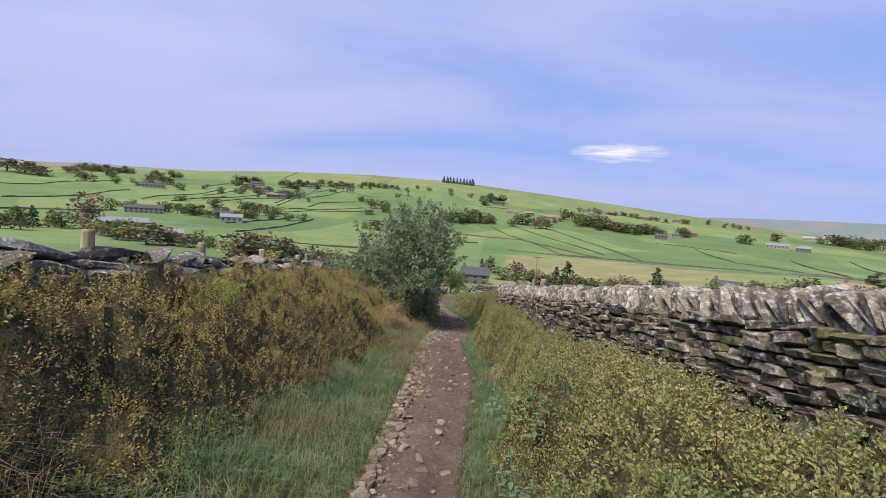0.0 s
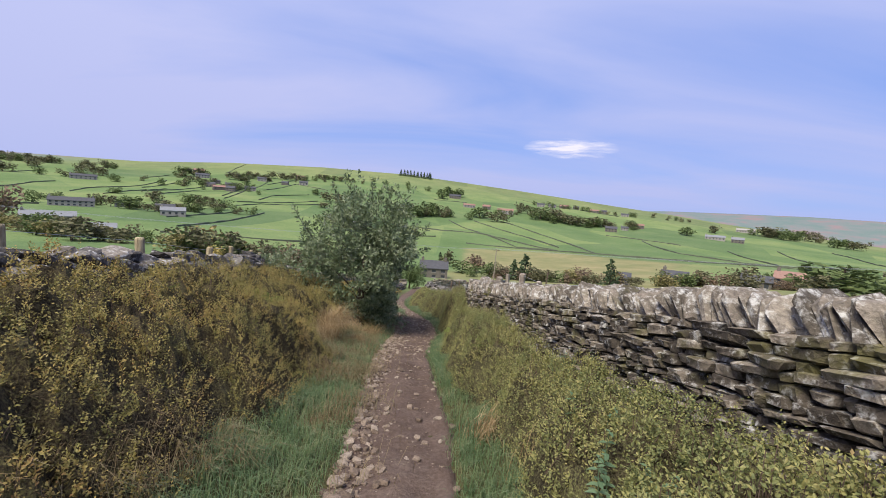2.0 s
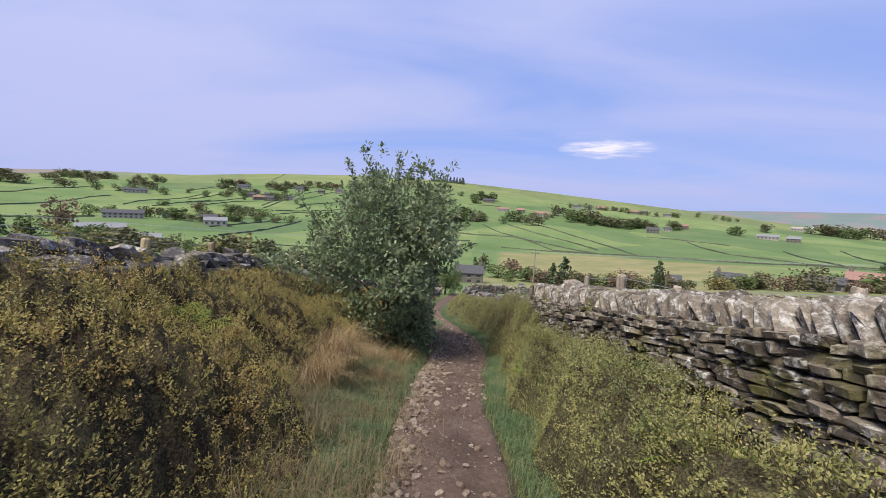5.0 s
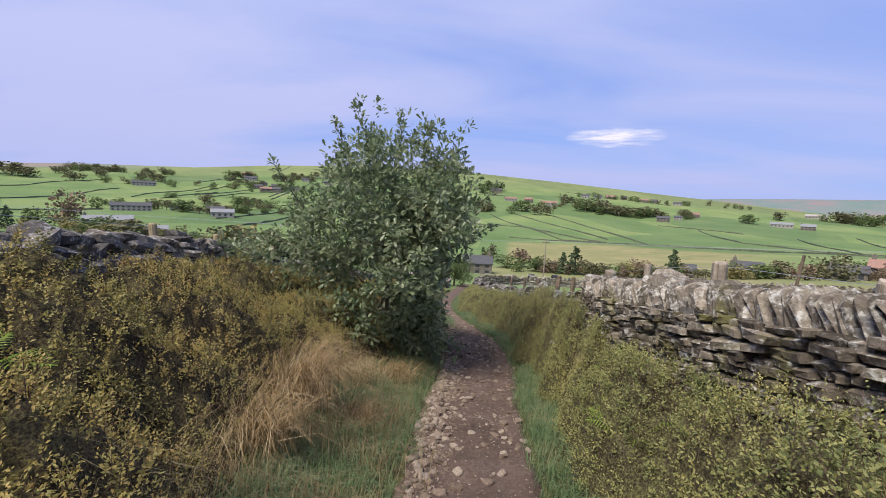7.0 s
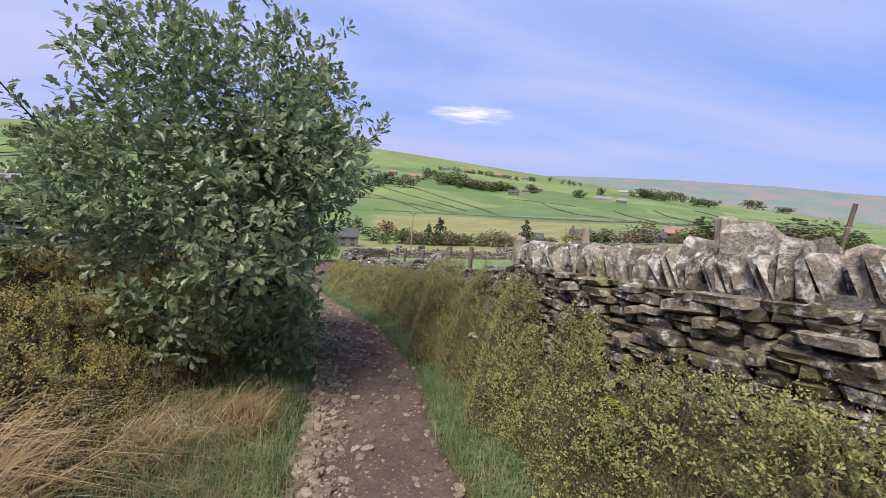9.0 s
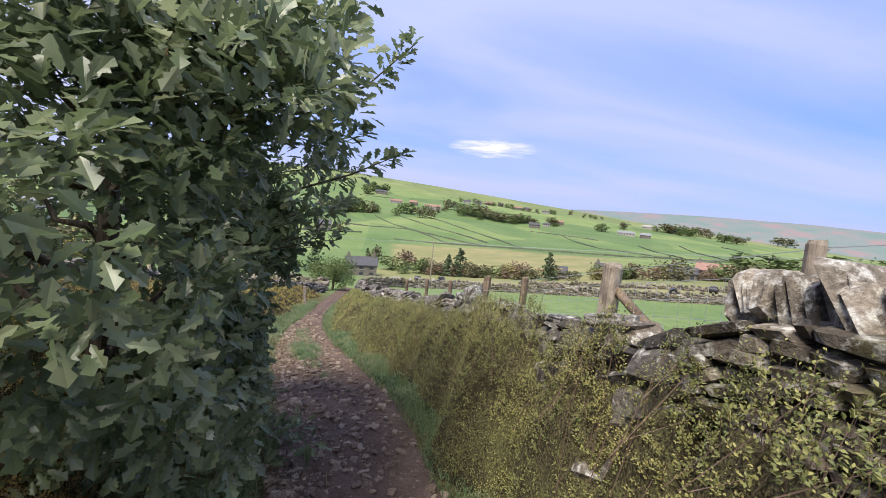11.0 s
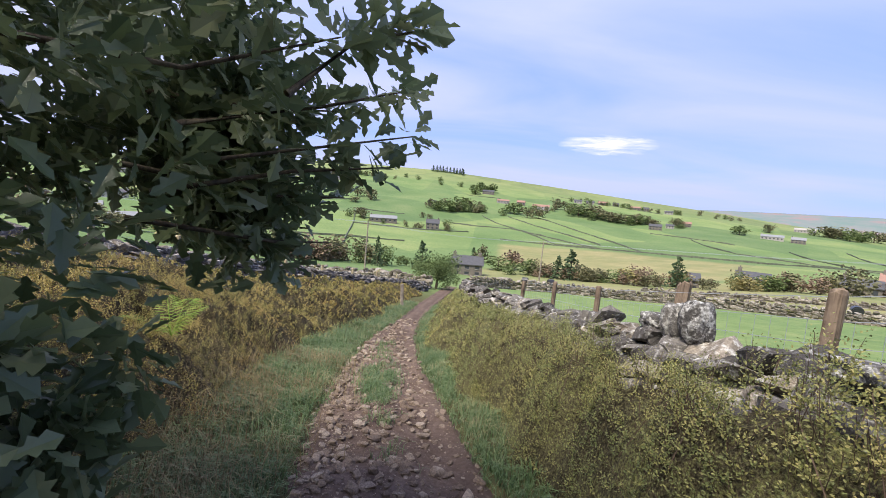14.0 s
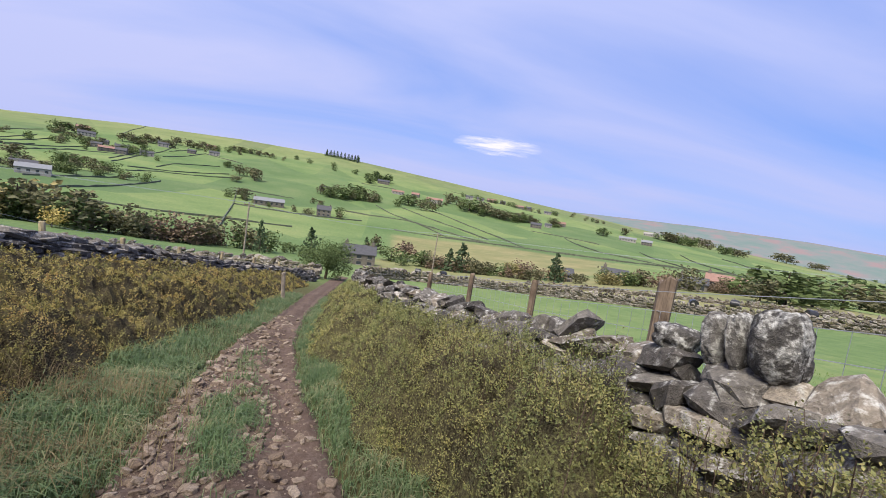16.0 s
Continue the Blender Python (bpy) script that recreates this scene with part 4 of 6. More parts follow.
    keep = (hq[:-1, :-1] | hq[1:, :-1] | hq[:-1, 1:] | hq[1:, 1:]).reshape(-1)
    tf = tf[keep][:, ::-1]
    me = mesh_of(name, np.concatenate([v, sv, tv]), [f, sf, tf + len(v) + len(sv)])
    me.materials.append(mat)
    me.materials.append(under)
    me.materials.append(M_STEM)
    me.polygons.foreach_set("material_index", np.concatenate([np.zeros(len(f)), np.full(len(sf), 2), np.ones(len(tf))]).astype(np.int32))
    tagged(new(name, me), label, "shrubs", kind="stuff")


def blade_mesh(name, base, length, lean, width, rng, mat, drift=None, fine=False):
    """Bent grass blades narrowing to a point: three segments, or two for fine short grass."""
    n = len(base)
    a = rng.uniform(0, 2 * np.pi, n)
    d = np.stack([np.cos(a), np.sin(a), np.zeros(n)], -1)
    if drift is not None:
        d = d * 0.7 + np.asarray(drift)[None] * 0.8
        d /= np.linalg.norm(d, axis=1, keepdims=True)
    s = np.stack([-d[:, 1], d[:, 0], np.zeros(n)], -1) * (width / 2)[:, None]
    up = np.array([0, 0, 1.0])[None]
    L, l = length[:, None], lean[:, None]
    p1 = base + up * L * (0.6 if fine else 0.45) + d * L * l * (0.3 if fine else 0.18)
    p2 = base + up * L * (0.82 - 0.25 * l) + d * L * l * 0.55
    p3 = base + up * L * (1.0 - 0.62 * l) + d * L * l * 1.0
    if fine:
        v = np.stack([base - s, base + s, p1 - s * 0.75, p1 + s * 0.75, p3], 1).reshape(-1, 3)
        i = np.arange(n)[:, None] * 5
        return mesh_of(name, v, [i + np.array([[0, 1, 3, 2]]), i + np.array([[2, 3, 4]])], mat)
    v = np.stack([base - s, base + s, p1 - s * 0.85, p1 + s * 0.85, p2 - s * 0.55, p2 + s * 0.55, p3], 1).reshape(-1, 3)
    i = np.arange(n)[:, None] * 7
    q = np.concatenate([i + np.array([[0, 1, 3, 2]]), i + np.array([[2, 3, 5, 4]])])
    t = i + np.array([[4, 5, 6]])
    return mesh_of(name, v, [q, t], mat)


def build_grass():
    rng = np.random.default_rng(8)
    pts = []
    n = 180000
    y = np.where(rng.uniform(0, 1, n) < 0.85, rng.uniform(-1.0, 25, n), rng.uniform(25, 36, n))
    west = rng.uniform(0, 1, n) < 0.62
    reach = np.where(west, np.interp(y, *WEST_VERGE) + 0.45, np.interp(y, *EAST_VERGE) + 0.3)
    u = reach * rng.uniform(0, 1, n) ** 1.15 - 0.12 * rng.uniform(0, 1, n) ** 2
    edge = lane_half(y) * (1 + 0.05 * bumps(y, y * 0, 0.5, 3))
    x = lane_x(y) + np.where(west, -edge - u, edge + u)
    dens = 0.62 + 0.42 * bumps(x, y, 0.42, 11) + 0.2 * bumps(x, y, 0.12, 5)
    keep = rng.uniform(0, 1.1, n) < dens
    x, y, u = x[keep], y[keep], u[keep]
    tuft = 0.5 + 0.5 * np.clip(bumps(x, y, 0.16, 2), -1, 1)
    length = rng.uniform(0.05, 0.15, len(x)) + 0.12 * np.clip(u, 0, 0.9) + 0.10 * tuft * np.clip(u * 4, 0, 1)
    pts.append((x, y, length))
    # a strip of turf down the middle, farther on
    m = 5200
    yy = np.where(rng.uniform(0, 1, m) < 0.7, rng.normal(23.2, 0.55, m), rng.uniform(20.8, 26, m))
    xx = lane_x(yy) + rng.normal(-0.1, 0.12, m)
    k = bumps(xx, yy, 0.2, 4) + 0.9 * np.exp(-((yy - 23.2) / 0.6) ** 2) > 0.2
    pts.append((xx[k], yy[k], rng.uniform(0.06, 0.2, k.sum())))
    x, y, length = (np.concatenate(c) for c in zip(*pts))
    z = np.minimum(land(x, y), np.where(np.abs(x - lane_x(y)) < lane_half(y), path_z(x, y), 99)) - 0.01
    me = blade_mesh("verge_grass", np.stack([x, y, z], -1), length, rng.uniform(0.25, 1.15, len(x)), rng.uniform(0.0035, 0.007, len(x)) + 0.003 * (y > 20), rng, M_GRASS, (0.35, 0.2, 0), True)
    tagged(new("verge_grass", me), "uneven green grass along the edges of the footpath", "grass", kind="stuff")
    # brown moor grass among the shrubs of the bank
    n = 26000
    y = rng.uniform(0.5, 24, n)
    x = lane_x(y) - lane_half(y) - np.interp(y, *WEST_VERGE) - rng.normal(0.1, 0.45, n)
    keep = bumps(x, y, 0.45, 13) + 0.6 * smooth(8, 11, y) * (1 - smooth(15, 18, y)) + 0.5 * smooth(17, 19, y) > 0.25
    x, y = x[keep], y[keep]
    h = shrub_height(x, y)[0]
    me = blade_mesh("bank_grass", np.stack([x, y, land(x, y) + 0.35 * h], -1), rng.uniform(0.18, 0.42, len(x)), rng.uniform(0.4, 1.3, len(x)), rng.uniform(0.003, 0.0055, len(x)), rng, M_BROWNGRASS, (0.6, 0.1, 0), True)
    tagged(new("bank_grass", me), "tangled brown moor grass between shrubs and verge", "grass", kind="stuff")
    # pasture by the fence
    n = 15000
    y = rng.uniform(12.5, 34, n)
    x = 2.6 + rng.uniform(0, 1, n) ** 1.6 * 12
    keep = x > np.interp(y, [12, 16, 20.6, 22, 24, 30, 34], [2.6, 2.5, 2.5, 2.3, 1.8, 1.0, 0.6])
    x, y = x[keep], y[keep]
    me = blade_mesh("pasture_grass", np.stack([x, y, land(x, y) - 0.01], -1), rng.uniform(0.06, 0.16, len(x)), rng.uniform(0.3, 1, len(x)), rng.uniform(0.006, 0.012, len(x)), rng, M_FIELDGRASS, None, True)
    tagged(new("pasture_grass", me), "short green pasture grass beyond the fence", "grass", kind="stuff")


def build_nettle(x, y, stems, seed):
    """A clump of nettles: upright stems with pairs of toothed, drooping leaves."""
    rng = np.random.default_rng(seed)
    clump = tagged(new("nettle"), "clump of blue-green nettles with paired pointed leaves", "nettle", "nettles by the lane")
    clump.matrix_basis = pose(x, y, z_at(x, y) + 0.35 * float(shrub_height(x, y)[1]))
    for k in range(stems):
        h = rng.uniform(0.32, 0.55)
        foot, lean = rng.normal(0, 0.11, 2), rng.normal(0, 0.12, 2)
        v, f = tube_path([(foot[0] + lean[0] * t, foot[1] + lean[1] * t, h * t) for t in (0, 0.5, 1.0)], [0.004, 0.003, 0.0015], 4)
        vs, fs, n = [v], [f], len(v)
        for i, t in enumerate(np.linspace(0.3, 1.0, 8)):
            for side in (0, math.pi):
                a = i * 1.57 + side + rng.normal(0, 0.2)
                size = 0.095 * (1.15 - 0.7 * t) * rng.uniform(0.85, 1.1)
                d, s = np.array([math.cos(a), math.sin(a), 0.1]), np.array([-math.sin(a), math.cos(a), 0])
                p = np.array([foot[0] + lean[0] * t, foot[1] + lean[1] * t, h * t])
                down = np.array([0, 0, -1.0])
                ring = [p, p + size * (0.3 * d + 0.24 * s), p + size * (0.62 * d + 0.2 * s + 0.08 * down), p + size * (d + 0.32 * down), p + size * (0.62 * d - 0.2 * s + 0.08 * down), p + size * (0.3 * d - 0.24 * s), p + size * (0.6 * d + 0.13 * down)]
                vs.append(np.array(ring))
                fs.append(np.array([(0, 1, 6, 5), (1, 2, 3, 6), (5, 6, 3, 4)]) + n)
                n += 7
        part("stem", mesh_of("stem", np.concatenate(vs), np.concatenate(fs), M_NETTLE), clump)


def build_tuft(x, y, height, count, spread, label, seed, drift=(0.8, -0.4, 0), mat=None, bend=(0.35, 1.0)):
    rng = np.random.default_rng(seed)
    b = np.stack([rng.normal(0, spread, count), rng.normal(0, spread, count), np.zeros(count)], -1)
    me = blade_mesh("grass_tuft", b, rng.uniform(0.45, 1.0, count) * height, rng.uniform(*bend, count), rng.uniform(0.004, 0.0085, count), rng, mat or M_STRAW, drift)
    ob = new("grass_tuft", me)
    ob.matrix_basis = pose(x, y, z_at(x, y) - 0.03)
    tagged(ob, label, "grass", "tufts of long grass")


def frond_mesh(length, seed):
    rng = random.Random(seed)
    v, f = [], []
    n = 15
    for i in range(n):
        s = (i + 1) / (n + 1)
        px, pz = length * s * (1 - 0.15 * s), length * (0.62 * s - 0.55 * s * s)
        w = length * 0.30 * math.sin(math.pi * (0.18 + 0.80 * s)) ** 0.9
        for side in (-1, 1):
            a = len(v)
            ln = w * rng.uniform(0.9, 1.08)
            th = length * 0.028
            for k, (fx, fy, fz) in enumerate(((0, 0, 0), (0.35, 0.5, 0.02), (0.5, 1.0, -0.05), (-0.15, 0.5, 0.02))):
                v.append((px + fx * th * 1.6 + fy * ln * 0.28, side * fy * ln, pz + fz * length * 0.4))
            f.append((a, a + 1, a + 2, a + 3) if side > 0 else (a + 3, a + 2, a + 1, a))
    a = len(v)
    for s in (0.0, 0.5, 1.0):
        px, pz = length * s * (1 - 0.15 * s), length * (0.62 * s - 0.55 * s * s)
        v += [(px, -0.004, pz), (px, 0.004, pz)]
    f += [(a, a + 2, a + 3, a + 1), (a + 2, a + 4, a + 5, a + 3)]
    return mesh_of("frond", np.array(v), np.array(f), M_FERN)


FRONDS = [frond_mesh(0.42 + 0.05 * n, n) for n in range(4)]


def build_fern(x, y, count, lift, seed, scale=1.0):
    rng = random.Random(seed)
    fern = tagged(new("fern"), "bright green fern with arching fronds among low shrubs", "fern", "ferns by the lane")
    fern.matrix_basis = pose(x, y, z_at(x, y) + lift)
    for k in range(count):
        part("frond", FRONDS[rng.randrange(4)], fern, m=pose(0, 0, 0, 0, 0, 360 * k / count + rng.uniform(-25, 25)) @ pose(0, 0, 0, rng.uniform(-15, 15), rng.uniform(-45, -5), 0) @ Matrix.Scale(scale * rng.uniform(0.8, 1.1), 4))


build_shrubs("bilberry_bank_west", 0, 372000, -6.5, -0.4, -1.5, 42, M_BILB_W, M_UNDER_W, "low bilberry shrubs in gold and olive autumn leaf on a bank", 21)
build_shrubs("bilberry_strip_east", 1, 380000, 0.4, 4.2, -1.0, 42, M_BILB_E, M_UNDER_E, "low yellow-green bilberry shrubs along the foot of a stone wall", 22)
build_grass()
for args in ((-1.5, 13.2, 1.2, 650, 0.13, "large tuft of dry straw-coloured moor grass leaning over", 1), (-1.9, 13.8, 0.95, 350, 0.14, "tuft of dry brown moor grass beside shrubs", 2),
             (-0.95, 13.3, 0.5, 300, 0.12, "tuft of dry pale grass at the lane edge", 3), (2.15, 6.6, 0.55, 350, 0.14, "tuft of dry pale grass at the foot of a stone wall", 4),
             (1.75, 7.7, 0.5, 260, 0.14, "tuft of dry pale grass at the foot of a stone wall", 5), (-1.1, 15.6, 0.6, 500, 0.2, "tangle of pale dry grass under an oak", 6),
             (-1.4, 12.2, 0.85, 520, 0.16, "large tuft of dry straw-coloured moor grass leaning over", 12), (-1.5, 14.7, 0.6, 400, 0.18, "tangle of pale dry grass under an oak", 9),
             (1.5, 18.4, 0.5, 220, 0.15, "tuft of reddish dry grass among shrubs", 7), (-1.2, 5.2, 0.5, 300, 0.15, "tuft of pale grass at the lane edge", 8)):
    build_tuft(*args)
for x, y, n, lift, s in ((-1.6, 5.6, 6, 0.45, 1), (1.75, 13.4, 7, 0.45, 2), (1.55, 12.4, 6, 0.42, 3), (2.0, 9.4, 5, 0.5, 4), (-2.1, 10.9, 5, 0.45, 5), (3.45, 18.3, 6, 0.1, 6), (2.65, 20.9, 7, 0.5, 7), (-2.5, 21.2, 7, 0.62, 8), (-2.1, 8.2, 5, 0.45, 10)):
    build_fern(x, y, n, lift, s)
for k, (x, y, n) in enumerate(((1.8, 3.7, 7), (2.0, 4.3, 6), (1.85, 4.9, 7), (2.1, 5.5, 6), (2.3, 6.3, 6), (2.45, 7.6, 5), (1.85, 10.6, 5))):
    build_nettle(x, y, n, 90 + k)


# ---- loose stones on the lane ----
def build_path_stones():
    rng = random.Random(2)
    placed = []
    for n in range(5200):
        y = rng.uniform(-2, 30) if n < 3000 else rng.uniform(13, 25)
        lx, hw = float(lane_x(y)), float(lane_half(y))
        s = -0.72 + rng.gauss(0, 0.2) if rng.random() < 0.82 else rng.uniform(-1, 1)
        if y > 18 and rng.random() < 0.6:
            s = rng.gauss(0.0, 0.5)
        if abs(s) > 1.15:
            continue
        x = lx + s * hw
        d = 0.013 + 0.060 * rng.random() ** 2.2
        z = float(path_z(np.array(x), np.array(y))) + d * 0.12
        m = sized(pose(x, y, z, rng.gauss(0, 14), rng.gauss(0, 14), rng.uniform(0, 360)), d * rng.uniform(1.0, 1.7), d, d * rng.uniform(0.5, 0.8))
        placed.append((rng.choice(ROUGH), m, 0))
    # finer grit
    oct_v = np.array([(0.5, 0, 0), (-0.45, 0.05, 0), (0, 0.5, 0.04), (0.05, -0.5, 0), (0, 0, 0.45), (0, 0, -0.4)])
    oct_f = np.array([(0, 2, 4), (2, 1, 4), (1, 3, 4), (3, 0, 4), (2, 0, 5), (1, 2, 5), (3, 1, 5), (0, 3, 5)])
    g = np.random.default_rng(6)
    n = 16000
    y = np.where(g.uniform(0, 1, n) < 0.5, g.uniform(-1, 27, n), g.uniform(12, 26, n))
    s = np.where(g.uniform(0, 1, n) < np.interp(y, [16, 20], [0.7, 0.3]), -0.7 + g.normal(0, 0.22, n), g.uniform(-1.05, 1.05, n))
    x = lane_x(y) + s * lane_half(y)
    d = 0.006 + 0.024 * g.uniform(0, 1, n) ** 2.5
    a = g.uniform(0, 6.28, n)
    c, sn = np.cos(a)[:, None], np.sin(a)[:, None]
    lx, ly = oct_v[None, :, 0] * (d * g.uniform(1, 1.7, n))[:, None], oct_v[None, :, 1] * d[:, None]
    v = np.stack([x[:, None] + lx * c - ly * sn, y[:, None] + lx * sn + ly * c, path_z(x, y)[:, None] + 0.002 + oct_v[None, :, 2] * d[:, None] * 0.8], -1)
    f = (oct_f[None] + (np.arange(n) * 6)[:, None, None]).reshape(-1, 3)
    tagged(new("path_grit", mesh_of("path_grit", v.reshape(-1, 3), f, M_PEBBLE)), "small grit and stone chips trodden into the footpath", "grit", kind="stuff")
    tagged(new("path_gravel", joined("path_gravel", placed, (M_PEBBLE,))), "scattered pale broken stones along the footpath", "stones", kind="stuff")
    made = [shape_mesh("path_stone", r, M_PEBBLE) for r in ROUGH]
    for n in range(220):
        y = 26 - 23.5 * rng.random() ** 1.4
        s = -0.78 + rng.gauss(0, 0.13) if rng.random() < 0.9 else rng.uniform(-0.9, 0.9)
        if y > 19:
            s = rng.uniform(-0.9, 0.5)
        x = float(lane_x(y)) + s * float(lane_half(y))
        d = rng.uniform(0.04, 0.09)
        ob = new("path_stone", made[n % 14])
        ob.matrix_basis = sized(pose(x, y, float(path_z(np.array(x), np.array(y))) + d * 0.14, rng.gauss(0, 10), rng.gauss(0, 10), rng.uniform(0, 360)), d * rng.uniform(1.0, 1.5), d, d * rng.uniform(0.45, 0.7))
        tagged(ob, "loose pale brown stone lying on the earth footpath", "stone", "larger stones on the footpath")


build_path_stones()


# ---- oak by the lane ----
def oak_leaf():
    """Lobed blade 1 long, folded along its rib: three lobes a side."""
    rib = [(0.0, 0, 0.0), (0.42, 0, -0.02), (1.0, 0, -0.10)]
    side = [(0.20, 0.13, 0.02), (0.36, 0.10, 0.01), (0.46, 0.28, 0.05), (0.60, 0.15, 0.01), (0.76, 0.26, 0.02)]
    pts = rib + side + [(a, -b, c) for a, b, c in side]
    one = [(0, 1, 3), (3, 1, 4), (4, 1, 5), (5, 1, 6), (6, 1, 2), (6, 2, 7)]
    tris = [(c, b, a) for a, b, c in one] + [tuple(k + 5 if k > 2 else k for k in t) for t in one]
    return np.array(pts), np.array(tris)


M_OAK = leaf_material("oak_leaves", [(0.0, (0.06, 0.092, 0.045)), (0.35, (0.13, 0.172, 0.08)), (0.7, (0.21, 0.25, 0.13)), (0.95, (0.36, 0.38, 0.22)), (1.0, (0.36, 0.25, 0.11))], 0.34, 0.5, 0.42, 1.8, 0.38)
M_BARK = wood_material("oak_bark", (0.035, 0.028, 0.020), (0.11, 0.09, 0.065))


def build_oak(x0, y0):
    rng = np.random.default_rng(14)
    z0 = z_at(x0, y0)
    oak = tagged(new("oak_tree"), "small bushy oak with dense dark green lobed leaves beside the lane", "tree")
    oak.matrix_basis = pose(x0, y0, z0)

    def inside(p):
        """How far inside the crown a local point lies (over 0: inside): uneven dome, open over the lane, with a low skirt on the bank."""
        x, y, z = p[:, 0], p[:, 1], p[:, 2]
        slim = 1 - 0.10 * smooth(2.0, 4.6, z)
        r = (np.abs((x - 0.03 - 0.06 * z) / (2.15 * slim)) ** 2.4 + np.abs(y / (np.where(y > 0, 1.75, 2.2) * slim)) ** 2.4 + np.abs((z - 1.9) / np.where(z > 1.9, 2.6, 1.9)) ** 2.4) ** (1 / 2.4)
        skirt = np.sqrt(((x + 1.9) / 2.6) ** 2 + ((y + 0.7) / 1.6) ** 2 + ((z - 1.1) / 1.4) ** 2)
        a = np.arctan2(y, x)
        wave = 0.13 * np.sin(3 * a + 1.0 + 1.4 * z) + 0.10 * np.sin(5 * a - 2.3 * z) + 0.07 * np.sin(9 * a + 3.1 * z)
        return np.maximum(1 + wave - r, 0.95 + wave - skirt)

    # trunk, limbs and twigs
    parts = []
    v, f = tube_path([(0, 0, -0.3), (0.03, 0.02, 0.4), (-0.06, 0.05, 0.9), (0.02, 0.0, 1.6), (0.1, -0.1, 2.6), (0.05, 0.05, 3.6)], [0.15, 0.12, 0.10, 0.08, 0.05, 0.02], 10)
    part("trunk", mesh_of("trunk", v, f, M_BARK, True), oak)
    for k in range(16):
        a, h = k * 2.4 + rng.uniform(-0.4, 0.4), 0.55 + 2.3 * (k / 16)
        reach = rng.uniform(1.1, 1.5) * (1 - 0.35 * (k / 16)) * (0.75 if math.cos(a) > 0.2 else 1) * (0.55 if math.sin(a) > 0 else 1)
        p0 = np.array([0, 0, h])
        d = np.array([math.cos(a), math.sin(a), rng.uniform(0.15, 0.6)])
        pts = [p0 + d * reach * s + np.array([0, 0, 0.25 * s * s]) + rng.normal(0, 0.05, 3) * (s > 0) for s in (0, 0.3, 0.6, 1.0)]
        v, f = tube_path(pts, [0.05, 0.036, 0.022, 0.008], 6)
        part("limb", mesh_of("limb", v, f, M_BARK, True), oak)
    # leaf sprays: clusters at points through the outer crown
    want, centres = 3000, []
    while len(centres) < want:
        p = rng.uniform([-4.6, -2.8, 0.0], [2.9, 2.8, 5.3], (4000, 3))
        gap = np.sin(2.9 * p[:, 0] + 1.0) * np.sin(3.3 * p[:, 1] - 0.5) * np.sin(3.1 * p[:, 2]) + 0.5 * np.sin(6.1 * p[:, 0] + 5.3 * p[:, 2]) * np.sin(5.7 * p[:, 1])
        d = inside(p) - 0.12 * np.maximum(gap, 0)
        ok = (d > -0.02) & (d < 0.55) & (rng.uniform(0, 1, len(p)) < np.where(d < 0.25, 1.0, 0.1))
        centres += list(p[ok])
    # a thicker bough reaching forward over the lane's edge
    near = rng.normal(0, 1, (170, 3))
    near = near / np.linalg.norm(near, axis=1, keepdims=True) * rng.uniform(0.5, 1, (170, 1)) * np.array([[1.0, 0.5, 0.7]]) + np.array([[0.05, 1.5, 2.3]])
    low = rng.normal(0, 1, (140, 3))
    low = low / np.linalg.norm(low, axis=1, keepdims=True) * rng.uniform(0.3, 1, (140, 1)) * np.array([[0.45, 0.35, 0.5]]) + np.array([[0.75, 1.6, 1.85]])
    hang = rng.normal(0, 1, (430, 3))
    hang = hang / np.linalg.norm(hang, axis=1, keepdims=True) * rng.uniform(0.3, 1, (430, 1)) * np.array([[0.6, 0.5, 0.85]]) + np.array([[0.55, 0.35, 0.85]])
    centres = np.array(centres[:want])
    centres = centres[centres[:, 0] < np.interp(centres[:, 1], [-1.2, -0.6, 0.3, 1.2], [2.7, 1.95, 1.5, 1.2])]      # browsed back along the lane
    centres = centres[~((centres[:, 1] > -0.2) & (centres[:, 2] > 1.9) & (rng.uniform(0, 1, len(centres)) < 0.3))]      # thinner on the far side
    upper = rng.normal(0, 1, (280, 3))
    upper = upper / np.linalg.norm(upper, axis=1, keepdims=True) * rng.uniform(0.3, 1, (280, 1)) * np.array([[0.75, 0.7, 0.9]]) + np.array([[0.95, -1.0, 2.95]])
    centres = np.concatenate([centres, near, low, hang, upper])
    # long shoots breaking the outline
    shoots = []
